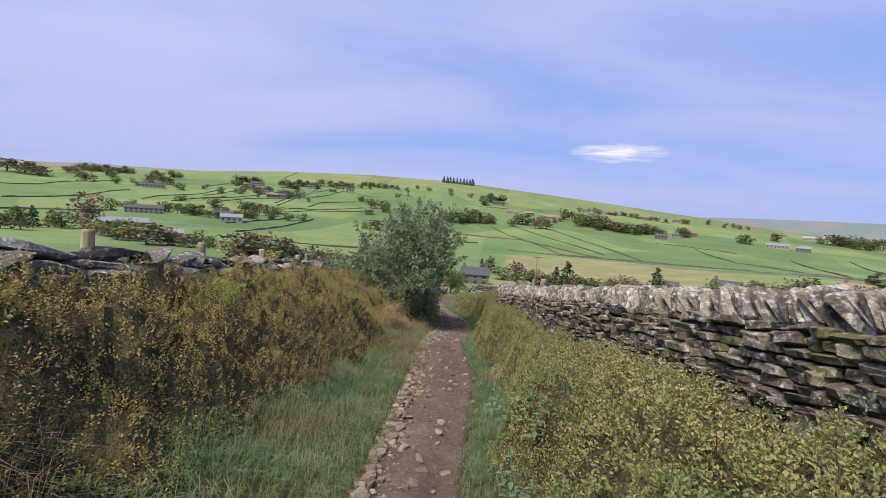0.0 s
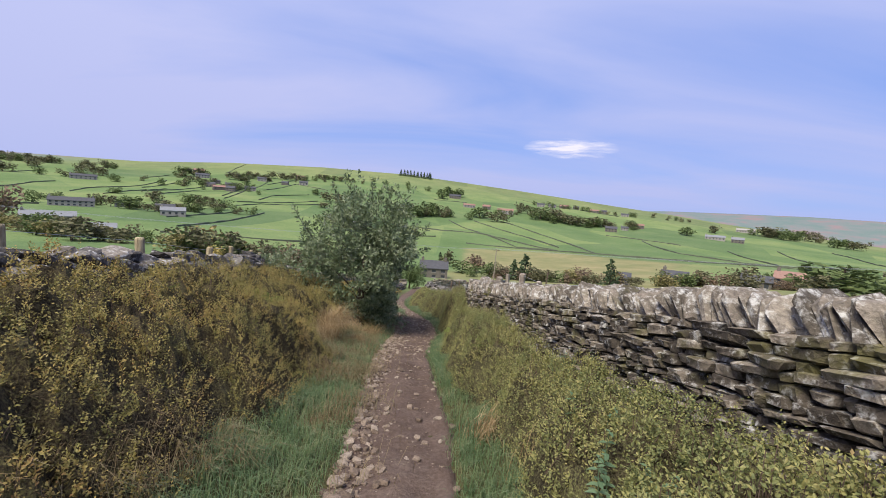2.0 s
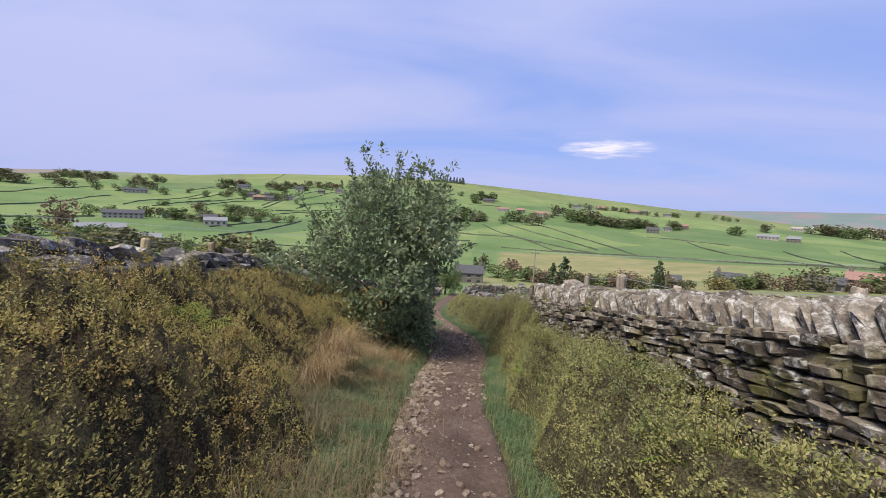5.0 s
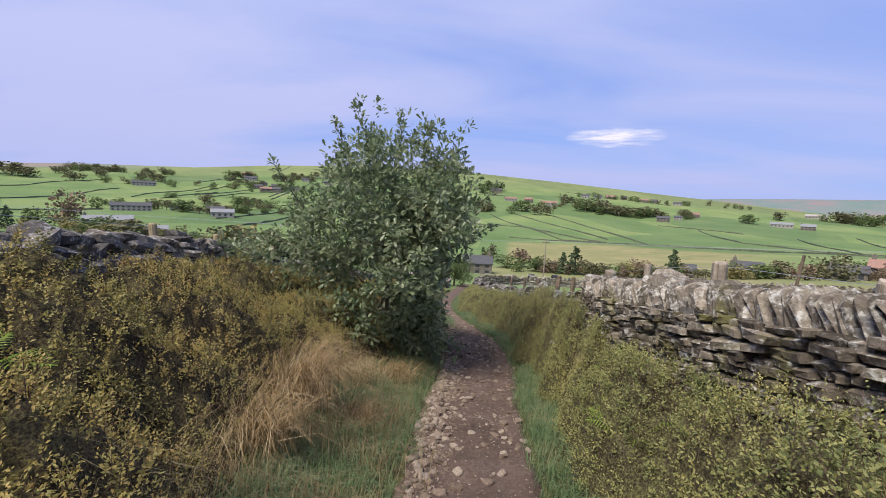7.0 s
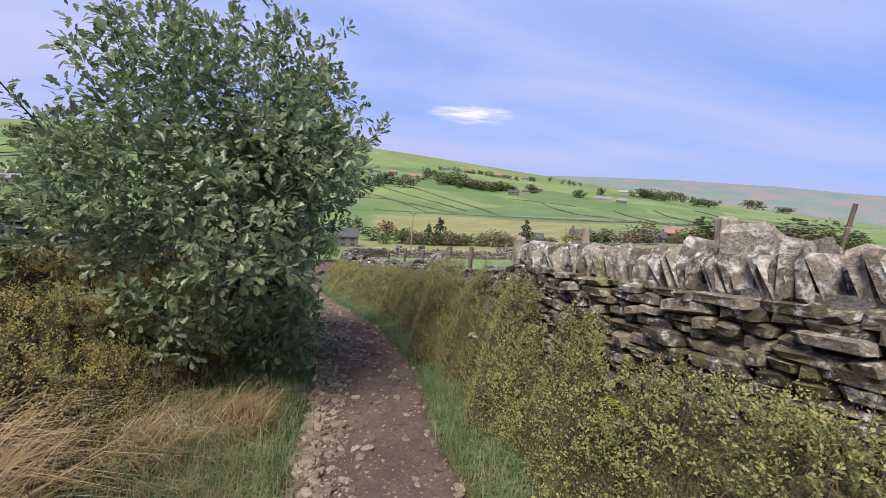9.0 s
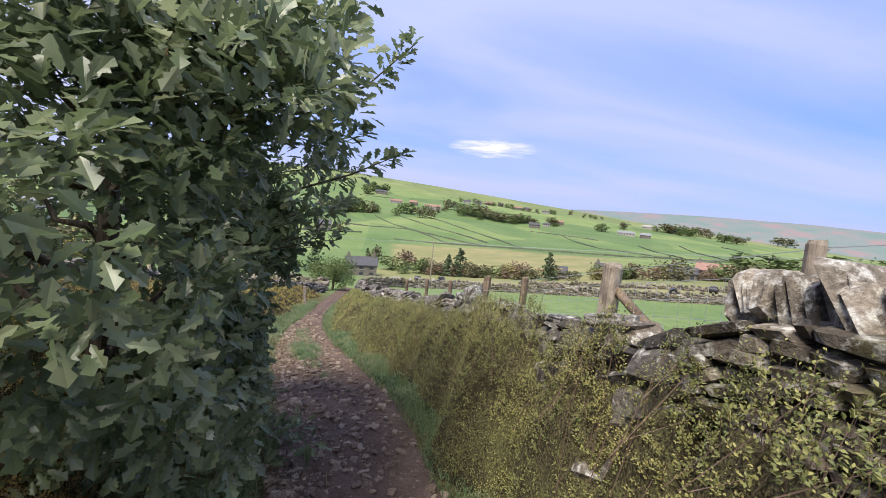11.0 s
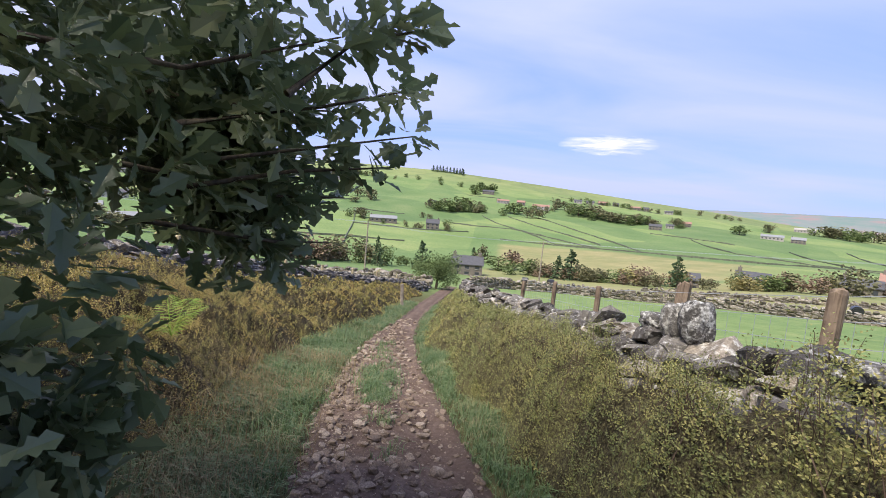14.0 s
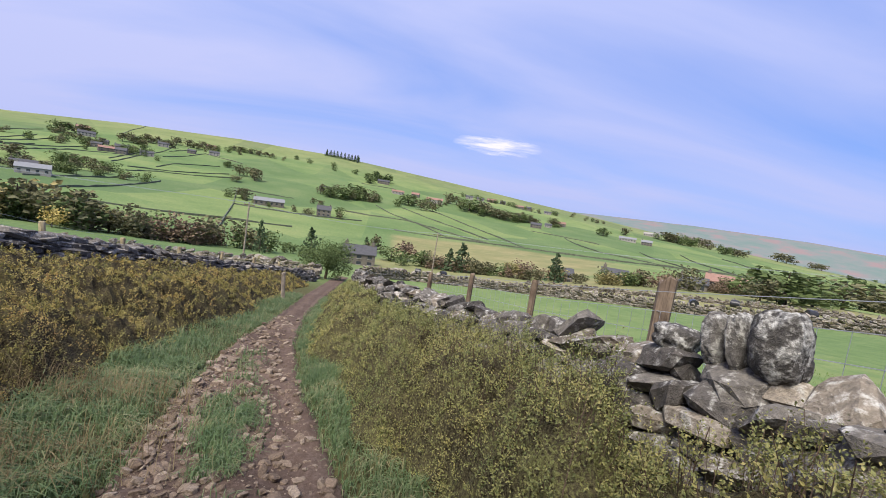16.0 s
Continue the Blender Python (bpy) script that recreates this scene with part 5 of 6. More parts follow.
    for base, tip in (((0.1, 0, 4.0), (0.15, 0.0, 5.05)), ((-0.7, -0.4, 3.9), (-1.0, -0.5, 4.75)), ((0.7, -0.3, 3.7), (0.9, -0.4, 4.7)), ((1.5, -0.2, 3.0), (2.25, -0.2, 3.55)),
                      ((-1.6, -0.6, 3.0), (-2.1, -0.9, 3.9)), ((1.45, 0.8, 2.0), (1.75, 1.25, 2.35)), ((0.8, 1.2, 2.5), (1.55, 1.5, 2.72)), ((0.6, 1.3, 2.1), (1.3, 1.75, 2.15)), ((1.4, 0.2, 2.4), (2.2, 0.2, 2.75)), ((0.4, 0.5, 3.9), (0.55, 0.7, 4.85)),
                      ((-2.6, -0.8, 1.8), (-3.4, -1.2, 2.3)), ((-0.2, -0.8, 3.7), (-0.35, -1.0, 4.75)), ((1.2, -1.2, 2.6), (1.75, -1.6, 3.1)), ((1.3, 0.8, 2.6), (1.6, 1.25, 3.0)), ((0.9, 1.1, 1.95), (1.62, 1.75, 2.27)), ((0.9, 1.1, 1.8), (1.68, 1.54, 2.02)), ((0.7, 0.7, 2.1), (1.45, 1.2, 2.3)), ((0.7, 1.1, 1.6), (1.25, 1.72, 1.5)), ((0.8, 1.1, 1.7), (1.6, 1.44, 1.87)), ((0.6, 1.2, 1.8), (1.29, 1.8, 1.73))):
        b, t = np.array(base), np.array(tip)
        bend = rng.normal(0, 0.08, 3)
        pts = [b, b + (t - b) * 0.5 + bend, t]
        v, f = tube_path(pts, [0.012, 0.008, 0.003], 5)
        part("twig", mesh_of("twig", v, f, M_BARK, True), oak)
        for s in np.linspace(0.15, 1, 9):
            shoots.append(b + (t - b) * s + bend * 4 * s * (1 - s))
    shoots = np.array(shoots)
    # rosettes: leaves stand out round the end of each small twig
    spray = np.concatenate([np.repeat(centres, 12, 0), np.repeat(shoots, 9, 0)])
    sd = np.concatenate([np.full(len(centres) * 12, 0.042), np.full(len(shoots) * 9, 0.025)])
    pos = spray + rng.normal(0, 1, spray.shape) * sd[:, None]
    pos[:, 2] = np.maximum(pos[:, 2], 0.06)
    wx = pos[:, 0] + x0
    eye = np.interp(pos[:, 1] + y0, [15, 16.25, 18.1, 19.43, 21], [0.75, 0.47, 0.11, -0.16, -0.5])
    keep = ~((wx > np.interp(pos[:, 1] + y0, [15, 16, 17, 18.2, 19, 19.6, 21], [-0.3, -0.3, -0.35, -0.62, -0.72, -0.62, -0.6])) & (pos[:, 2] + z0 < eye + np.interp(pos[:, 1] + y0, [15, 17.4, 18.9, 19.1], [0.42, 0.75, 0.75, 0.42])) & (pos[:, 2] + z0 > -1.2))
    keep &= ~((pos[:, 1] > 0.85) & (pos[:, 2] < 1.3) & (pos[:, 0] > -1.2))
    pos, spray = pos[keep], spray[keep]
    n = len(pos)
    out = pos - np.array([0, 0, 1.8])
    out /= np.linalg.norm(out, axis=1, keepdims=True)
    d = (pos - spray) / 0.05 + out * 0.6 + rng.normal(0, 0.3, (n, 3))
    d /= np.linalg.norm(d, axis=1, keepdims=True)
    nrm = np.array([0, 0, 0.8])[None] + 0.6 * out + rng.normal(0, 0.45, (n, 3))
    s = np.cross(nrm, d)
    s /= np.linalg.norm(s, axis=1, keepdims=True) + 1e-9
    k = np.cross(d, s)
    lv, lt = oak_leaf()
    size = rng.uniform(0.08, 0.135, n)[:, None, None]
    v = pos[:, None] + size * (lv[None, :, 0:1] * d[:, None] + lv[None, :, 1:2] * s[:, None] + lv[None, :, 2:3] * k[:, None])
    f = (lt[None] + (np.arange(n) * len(lv))[:, None, None]).reshape(-1, 3)
    part("crown", mesh_of("crown", v.reshape(-1, 3), f, M_OAK), oak)
    return oak


build_oak(-1.75, 18.0)


# ---- the far side of the valley ----
FAR_LEAF = {
    "green": leaf_material("far_leaves_green", [(0.0, (0.061, 0.087, 0.033)), (0.6, (0.124, 0.164, 0.062)), (1.0, (0.198, 0.233, 0.095))], 0.7, 0.1, 0.2, 0.2, 0.3),
    "brown": leaf_material("far_leaves_brown", [(0.0, (0.085, 0.085, 0.048)), (0.6, (0.15, 0.146, 0.078)), (1.0, (0.225, 0.205, 0.11))], 0.7, 0.1, 0.2, 0.2, 0.3),
    "olive": leaf_material("far_leaves_olive", [(0.0, (0.117, 0.109, 0.048)), (0.6, (0.253, 0.227, 0.098)), (1.0, (0.367, 0.298, 0.126))], 0.7, 0.1, 0.2, 0.2, 0.3),
    "yellow": leaf_material("far_leaves_yellow", [(0.0, (0.231, 0.197, 0.068)), (0.6, (0.499, 0.396, 0.138)), (1.0, (0.692, 0.554, 0.192))], 0.7, 0.1, 0.2, 0.2, 0.3),
    "russet": leaf_material("far_leaves_russet", [(0.0, (0.12, 0.095, 0.065)), (0.6, (0.21, 0.155, 0.105)), (1.0, (0.28, 0.20, 0.13))], 0.7, 0.1, 0.2, 0.2, 0.3),
    "conifer": leaf_material("far_needles", [(0.0, (0.037, 0.058, 0.030)), (0.6, (0.074, 0.107, 0.053)), (1.0, (0.121, 0.155, 0.079))], 0.75, 0.1, 0.12, 0.2, 0.3),
}
FAR_WORDS = {"green": "dark green broadleaf tree among pastures", "brown": "brown-green autumn tree among walled fields", "olive": "olive and orange autumn tree in the valley",
             "yellow": "small bright yellow autumn tree in the valley", "russet": "russet half-bare tree in the valley", "conifer": "dark pointed conifer tree in the valley"}


def far_tree_meshes(kind, seed):
    """Trunk and crown 1 m across and 1 m high: lobes of small clumps, with gaps."""
    rng = np.random.default_rng(seed)
    v, f = tube_path([(0, 0, -0.15), (0.01, 0, 0.2), (0, 0.01, 0.55), (0.0, 0.0, 0.8)], [0.03, 0.024, 0.014, 0.005], 6)
    trunk = mesh_of("trunk", v, f, M_BARK, True)
    if kind == "conifer":
        n = 330
        h = rng.uniform(0, 1, n) ** 1.5
        a = rng.uniform(0, 2 * np.pi, n)
        r = 0.5 * (1 - h) ** 0.8 * (0.72 + 0.28 * np.sin(a * 5 + seed)) * rng.uniform(0.55, 1.05, n)
        p = np.stack([r * np.cos(a), r * np.sin(a), 0.05 + 0.95 * h - 0.05 * r], -1)
        size = rng.uniform(0.07, 0.14, n)
    else:
        lobes = [(rng.uniform(-0.28, 0.28), rng.uniform(-0.28, 0.28), rng.uniform(0.16, 0.80), rng.uniform(0.16, 0.26)) for _ in range(13)]
        ps = []
        for lx, ly, lz, lr in lobes:
            d = rng.normal(size=(28, 3))
            d /= np.linalg.norm(d, axis=1, keepdims=True)
            ps.append(np.array([lx, ly, lz]) + d * lr * rng.uniform(0.6, 1.05, (28, 1)))
        p = np.concatenate(ps)
        p[:, 2] = np.clip(p[:, 2], 0.02, 1.0)
        n = len(p)
        size = rng.uniform(0.075, 0.14, n)
    v, f = leaf_cards(p, size, 0.1, rng, 0.8)
    return trunk, mesh_of("crown", v, f, FAR_LEAF[kind])


FAR_MODELS = {}


def plant_far(kind, *spots):
    for n, (x, y, w, h) in enumerate(spots):
        key = (kind, n % 3)
        if key not in FAR_MODELS:
            FAR_MODELS[key] = far_tree_meshes(kind, len(FAR_MODELS) + 3)
        tree = tagged(new("tree"), FAR_WORDS[kind], "tree", "trees across the valley")
        tree.matrix_basis = sized(pose(x, y, z_at(x, y), 0, 0, (n * 77) % 360), w * 1.15, w * 1.15, h * 1.05)
        part("trunk", FAR_MODELS[key][0], tree)
        part("crown", FAR_MODELS[key][1], tree)


def field_wall(*pts):
    """A dry-stone field wall that follows the slope: uneven top, real thickness."""
    line = []
    for (x0, y0), (x1, y1) in zip(pts, pts[1:]):
        k = max(2, int(math.hypot(x1 - x0, y1 - y0) / 7))
        line += [(x0 + (x1 - x0) * i / k, y0 + (y1 - y0) * i / k) for i in range(k)]
    line.append(pts[-1])
    v, n = [], len(line)
    for i, (x, y) in enumerate(line):
        (xa, ya), (xb, yb) = line[max(i - 1, 0)], line[min(i + 1, n - 1)]
        d = Vector((xb - xa, yb - ya)).normalized()
        w = 0.24 + 0.12 * abs(math.sin(i * 1.7 + x))
        top = 0.85 + 0.4 * math.sin(i * 2.3 + y) * math.sin(i * 0.9)
        z = z_at(x, y)
        for s, up in ((-w, -0.8), (-w * 0.8, top), (w * 0.8, top), (w, -0.8)):
            v.append((x + s * d.y, y - s * d.x, z + up))
    f = [[4 * i + a, 4 * i + a + 1, 4 * i + a + 5, 4 * i + a + 4] for i in range(n - 1) for a in range(3)]
    f += [[0, 3, 2, 1], [4 * n - 4, 4 * n - 3, 4 * n - 2, 4 * n - 1]]
    tagged(new("field_wall", mesh_of("field_wall", np.array(v), np.array(f), M_FARWALL)), "dark dry-stone field wall dividing green pastures", "wall", "field walls across the valley")


M_HOUSE = plain_material("house_stone", (0.15, 0.132, 0.11), 0.9, 1.2, 0.3)
M_PALE = plain_material("pale_render", (0.30, 0.28, 0.25), 0.85, 0.8, 0.12)
M_SLATE = plain_material("slate_roof", (0.07, 0.07, 0.075), 0.7, 1.5, 0.25)
M_TILE = plain_material("red_tile_roof", (0.26, 0.155, 0.12), 0.8, 1.5, 0.25)
M_GREYROOF = plain_material("pale_sheet_roof", (0.20, 0.205, 0.21), 0.6, 0.9, 0.15)
M_GLASS = plain_material("window_glass", (0.04, 0.045, 0.055), 0.15, 2.0, 0.2, 0.6, 0.0)


def box_bm(bm, x0, x1, y0, y1, z0, z1):
    vs = [bm.verts.new(p) for p in ((x0, y0, z0), (x1, y0, z0), (x1, y1, z0), (x0, y1, z0), (x0, y0, z1), (x1, y0, z1), (x1, y1, z1), (x0, y1, z1))]
    for q in ((3, 2, 1, 0), (4, 5, 6, 7), (0, 1, 5, 4), (1, 2, 6, 5), (2, 3, 7, 6), (3, 0, 4, 7)):
        bm.faces.new([vs[i] for i in q])
    return vs


def bm_mesh(name, bm, mat):
    me = bpy.data.meshes.new(name)
    bm.to_mesh(me)
    bm.free()
    me.materials.append(mat)
    return me


def house(x, y, w, h, turn, wall, roof, label, depth=0.0, bays=3, storeys=2, chimneys=1, name="house"):
    """Gabled house: walls up to the eaves and gable, overhanging roof slabs, chimneys, recessed windows with sills."""
    w, h, depth = 0.78 * w, 0.8 * h, 0.85 * depth
    d = depth or max(5.0, w * 0.45)
    eaves = h * 0.62
    ob = tagged(new(name), label, "house", "houses in the valley")
    ob.matrix_basis = pose(x, y, z_at(x, y), 0, 0, turn)
    bm = bmesh.new()
    pts = [(-w / 2, -d / 2), (w / 2, -d / 2), (w / 2, d / 2), (-w / 2, d / 2)]
    lo = [bm.verts.new((a, b, -1.5)) for a, b in pts]
    hi = [bm.verts.new((a, b, eaves)) for a, b in pts]
    r0, r1 = bm.verts.new((-w / 2, 0, h - 0.12)), bm.verts.new((w / 2, 0, h - 0.12))
    bm.faces.new((lo[0], lo[1], hi[1], hi[0]))
    bm.faces.new((lo[2], lo[3], hi[3], hi[2]))
    bm.faces.new((lo[1], lo[2], hi[2], r1, hi[1]))
    bm.faces.new((lo[3], lo[0], hi[0], r0, hi[3]))
    bm.faces.new((hi[0], hi[1], r1, r0))
    bm.faces.new((hi[2], hi[3], r0, r1))
    part("wall", bm_mesh("wall", bm, wall), ob)
    for side in (-1, 1):
        bm = bmesh.new()
        o = 0.3
        a = [(-w / 2 - o, side * (d / 2 + o), eaves - 0.18), (w / 2 + o, side * (d / 2 + o), eaves - 0.18), (w / 2 + o, 0, h), (-w / 2 - o, 0, h)]
        lo = [bm.verts.new(p) for p in a]
        hi = [bm.verts.new((p[0], p[1], p[2] + 0.22)) for p in a]
        bm.faces.new(hi if side < 0 else hi[::-1])
        bm.faces.new(lo[::-1] if side < 0 else lo)
        for i in range(4):
            bm.faces.new((lo[i], lo[(i + 1) % 4], hi[(i + 1) % 4], hi[i]))
        part("roof", bm_mesh("roof", bm, roof), ob)
    for c in range(chimneys):
        bm = bmesh.new()
        cx = (-w / 2 + 0.7) if c == 0 else (w / 2 - 0.7)
        box_bm(bm, cx - 0.45, cx + 0.45, -0.35, 0.35, h - 0.5, h + 1.1)
        box_bm(bm, cx - 0.16, cx + 0.16, -0.16, 0.16, h + 1.1, h + 1.5)
        part("chimney", bm_mesh("chimney", bm, wall), ob)
    ww, wh = min(1.3, w / bays * 0.42), min(1.3, eaves / storeys * 0.5)
    for s in range(storeys):
        for b in range(bays):
            cx, cz = -w / 2 + w * (b + 0.5) / bays, eaves * (s + 0.52) / storeys
            for side in (-1, 1):
                bm = bmesh.new()
                fy = side * (d / 2 + 0.03)
                box_bm(bm, cx - ww / 2, cx + ww / 2, min(fy, fy - side * 0.1), max(fy, fy - side * 0.1), cz - wh / 2, cz + wh / 2)
                win = part("window", bm_mesh("window", bm, M_GLASS), ob)
                bm = bmesh.new()
                box_bm(bm, cx - ww / 2 - 0.1, cx + ww / 2 + 0.1, min(fy, fy + side * 0.1), max(fy, fy + side * 0.1), cz - wh / 2 - 0.16, cz - wh / 2)
                part("sill", bm_mesh("sill", bm, M_PALE), win)
    return ob


def pole(x, y, h, arm, label):
    ob = tagged(new("utility_pole"), label, "pole", "utility poles")
    ob.matrix_basis = pose(x, y, z_at(x, y), 0, 1.5, 20)
    v, f = tube_path([(0, 0, -0.5), (0, 0, h * 0.5), (0, 0, h)], [0.13, 0.115, 0.1], 8)
    part("shaft", mesh_of("shaft", v, f, M_GREYPOST, True), ob)
    bm = bmesh.new()
    box_bm(bm, -arm, arm, -0.05, 0.05, h - 0.45, h - 0.33)
    part("crossarm", bm_mesh("crossarm", bm, M_OLDPOST), ob)
    for s in (-0.9, 0.0, 0.9):
        v, f = tube_path([(s * arm, 0, h - 0.33), (s * arm, 0, h - 0.18), (s * arm, 0, h - 0.08)], [0.03, 0.05, 0.025], 6)
        part("insulator", mesh_of("insulator", v, f, M_PALE, True), ob)
    return x, y, z_at(x, y) + h - 0.1


def build_valley():
    house(-73, 329, 25, 6.5, 14, M_HOUSE, M_GREYROOF, "long low stone farm range with a pale grey roof", 8, 6, 1)
    house(-35, 322, 12, 9, 6, M_HOUSE, M_SLATE, "tall gabled stone farmhouse with slate roof", 8, 3, 2, 2)
    house(-3, 137, 11, 6.6, 4, M_HOUSE, M_SLATE, "dark stone cottage with slate roof and tall chimneys by valley trees", 6.5, 3, 2, 2)
    house(76, 587, 28, 8.5, -6, M_PALE, M_TILE, "long pale house with reddish tiled roof", 9, 6, 2, 2)
    house(27, 608, 21, 6.5, 8, M_PALE, M_TILE, "pale house with red tiled roof among trees", 8, 4, 1)
    house(52, 612, 14, 8, -12, M_HOUSE, M_TILE, "stone house with red tiled roof on the hillside", 8)
    house(7, 712, 24, 8, 0, M_HOUSE, M_SLATE, "stone house half hidden by trees on the hillside", 9, 5)
    house(195, 514, 17, 8, -20, M_HOUSE, M_SLATE, "stone hamlet house with slate roof", 8, 4)
    house(220, 536, 11, 6, -25, M_PALE, M_SLATE, "small pale hamlet house with slate roof", 7)
    house(317, 510, 26, 7, -32, M_PALE, M_GREYROOF, "long pale cream farm building on the hillside", 9, 6, 1)
    house(336, 498, 16, 8, -36, M_HOUSE, M_GREYROOF, "stone farmhouse beside cream farm buildings", 8, 4)
    house(470, 680, 32, 8, -38, M_PALE, M_PALE, "long white farm shed with white roof", 12, 7, 1)
    house(104, 128, 13, 6, -42, M_HOUSE, M_TILE, "stone farmhouse with weathered red-brown roof beyond the pasture", 8, 4)
    house(88, 122, 9, 4.5, -38, M_HOUSE, M_SLATE, "low stone outbuilding near a farmhouse", 6, 3, 1)
    house(70, 131, 9, 5, -30, M_HOUSE, M_SLATE, "small stone cottage in valley trees", 6.5)
    house(52, 127, 7, 4.5, -20, M_HOUSE, M_SLATE, "small dark stone cottage in valley trees", 6)
    house(-171, 264, 17, 6.5, 32, M_PALE, M_GREYROOF, "pale farm building with grey roof on the slope", 9, 4, 1)
    house(-189, 283, 14, 6, 36, M_HOUSE, M_SLATE, "stone farmhouse by dark trees", 8, 3)
    house(-225, 253, 27, 6.5, 40, M_PALE, M_SLATE, "white terrace of cottages with grey slate roof", 8, 8, 2, 2)
    house(-220, 284, 8, 5, 40, M_PALE, M_SLATE, "small white cottage with slate roof", 6)
    house(-164, 175, 22, 6, 42, M_HOUSE, M_GREYROOF, "long stone barn with mossy pale roof", 9, 5, 1)
    house(-124, 154, 10, 4.6, 38, M_PALE, M_GREYROOF, "low barn with blue-grey sheet roof", 7, 3, 1, 0)
    house(-408, 470, 30, 7, 41, M_PALE, M_SLATE, "white farmhouse range high on the slope", 9, 6)
    house(-356, 607, 22, 8, 32, M_PALE, M_SLATE, "pale house high on the slope", 9, 5)
    for n, (x, y) in enumerate(((-246, 630), (-224, 646), (-267, 492), (-252, 487), (-242, 513), (-401, 674), (-294, 521), (-271, 523), (-259, 731), (-56, 488), (175, 736), (198, 746), (224, 763), (154, 730), (250, 745), (270, 752), (300, 735), (246, 560), (-310, 560), (-285, 640))):
        house(x, y, 12 + 4 * (n % 3), 6.5 + (n % 2), math.degrees(math.atan2(-x, y)) + 12 * (n % 3) - 12, (M_HOUSE, M_PALE, M_HOUSE)[n % 3], (M_SLATE, M_SLATE, M_TILE)[n % 3],
              ("grey stone village house with slate roof", "pale village house with slate roof", "stone village house with reddish roof")[n % 3], 7, 3)
    a = pole(11.6, 96, 8.2, 0.9, "grey wooden utility pole with crossarm beyond the stone wall")
    b = pole(-17.6, 82.4, 8.0, 0.7, "grey wooden utility pole in a pasture")
    c = (95, 60, z_at(95, 60) + 8)
    for p, q in ((b, a), (a, c), (b, (-110, 60, z_at(-110, 60) + 9))):
        for s in (-0.6, 0.6):
            pts = []
            for i in range(9):
                t = i / 8
                pts.append((p[0] + (q[0] - p[0]) * t, p[1] + (q[1] - p[1]) * t + s, p[2] + (q[2] - p[2]) * t - 2.0 * 4 * t * (1 - t) * 0.35))
            v, f = tube_path(pts, 0.018, 4)
            tagged(new("overhead_wire", mesh_of("overhead_wire", v, f, M_WIRE)), "thin overhead wire strung between poles", "wire", "overhead wires")
    for x, y in ((61.2, 68.1), (57.1, 76.4), (47.3, 73.5), (14.5, 100), (10, 104)):
        bm = bmesh.new()
        bmesh.ops.create_cone(bm, cap_ends=True, segments=20, radius1=0.62, radius2=0.62, depth=1.25)
        bmesh.ops.bevel(bm, geom=[e for e in bm.edges if len(e.link_faces) == 2 and e.calc_face_angle(0) > 1], offset=0.12, segments=2, affect="EDGES")
        ob = new("hay_bale", bm_mesh("hay_bale", bm, M_BALE))
        ob.matrix_basis = pose(x, y, z_at(x, y) + 0.58, 90, 0, x * 7)
        tagged(ob, "black plastic-wrapped round bale in a pasture", "bale", "wrapped bales")
    # a short marker post beside the lane, farther down
    mark = new("marker_post", post_mesh("marker_post", 0.06, 0.95, M_GREYPOST, 5, True))
    mark.matrix_basis = pose(-2.55, 33.5, z_at(-2.55, 33.5), 2, -3, 10)
    tagged(mark, "short weathered timber marker post beside the footpath", "post")


M_BALE = plain_material("black_wrap", (0.02, 0.02, 0.022), 0.35, 3.0, 0.3, 0.5)
build_valley()


def cross_wall(pts, height, size, seed, label):
    """A long dry-stone wall across the pasture, stone by stone."""
    rng = random.Random(seed)
    out = []
    for (x0, y0), (x1, y1) in zip(pts, pts[1:]):
        ln = math.hypot(x1 - x0, y1 - y0)
        head = math.degrees(math.atan2(y1 - y0, x1 - x0))
        s = 0.0
        while s < ln:
            step = rng.uniform(*size)
            t = min(1, (s + step / 2) / ln)
            x, y = x0 + (x1 - x0) * t, y0 + (y1 - y0) * t
            z, top = z_at(x, y) - 0.15, z_at(x, y) + height + rng.uniform(-0.06, 0.06)
            while z < top:
                h = rng.uniform(0.2, 0.34)
                cap = z + h >= top
                m = pose(x, y, z + h / 2, rng.gauss(0, 5), (rng.gauss(0, 30) if cap else rng.gauss(0, 5)), head + rng.gauss(0, 6))
                out.append((rng.choice(ROUGH), sized(m, step * (1.1 if not cap else 0.7), 0.55, h * 1.05), 0 if rng.random() < 0.6 else 1))
                z += h * 0.95
            s += step
    tagged(new("cross_wall", joined("cross_wall", out, (M_STONE, M_COPE))), label, "wall", kind="stuff")


cross_wall(((-0.5, 61), (4, 65), (9, 66), (17, 66), (23, 63), (28, 58.5), (34, 55), (40, 52), (50, 48), (80, 40)), 1.0, (0.35, 0.7), 4, "long grey dry-stone wall across a sloping pasture")
cross_wall(((30, 96), (41, 91), (54, 84), (61, 77), (73, 68), (110, 50)), 0.8, (0.7, 1.3), 6, "low old stone wall on rough ground beyond the pasture")
cross_wall(((-3.2, 49), (-8, 53), (-15, 56), (-30, 58), (-60, 56)), 0.9, (0.5, 0.9), 7, "low stone wall along the lower edge of a pasture")
field_wall((-26, 383), (26, 376), (79, 302), (104, 296), (128, 284), (160, 269), (210, 278), (237, 269))
field_wall((-0, 468), (51, 311), (79, 302))
field_wall((28, 478), (68, 387), (84, 321))
field_wall((52, 529), (96, 398), (104, 296))
field_wall((-272, 378), (-278, 457), (-243, 496))
field_wall((-193, 384), (-188, 422), (-143, 466))
field_wall((-138, 217), (-142, 276), (-153, 352))
field_wall((-116, 399), (-89, 306), (-70, 235), (-46, 151))
field_wall((-226, 425), (-239, 484), (-282, 666))
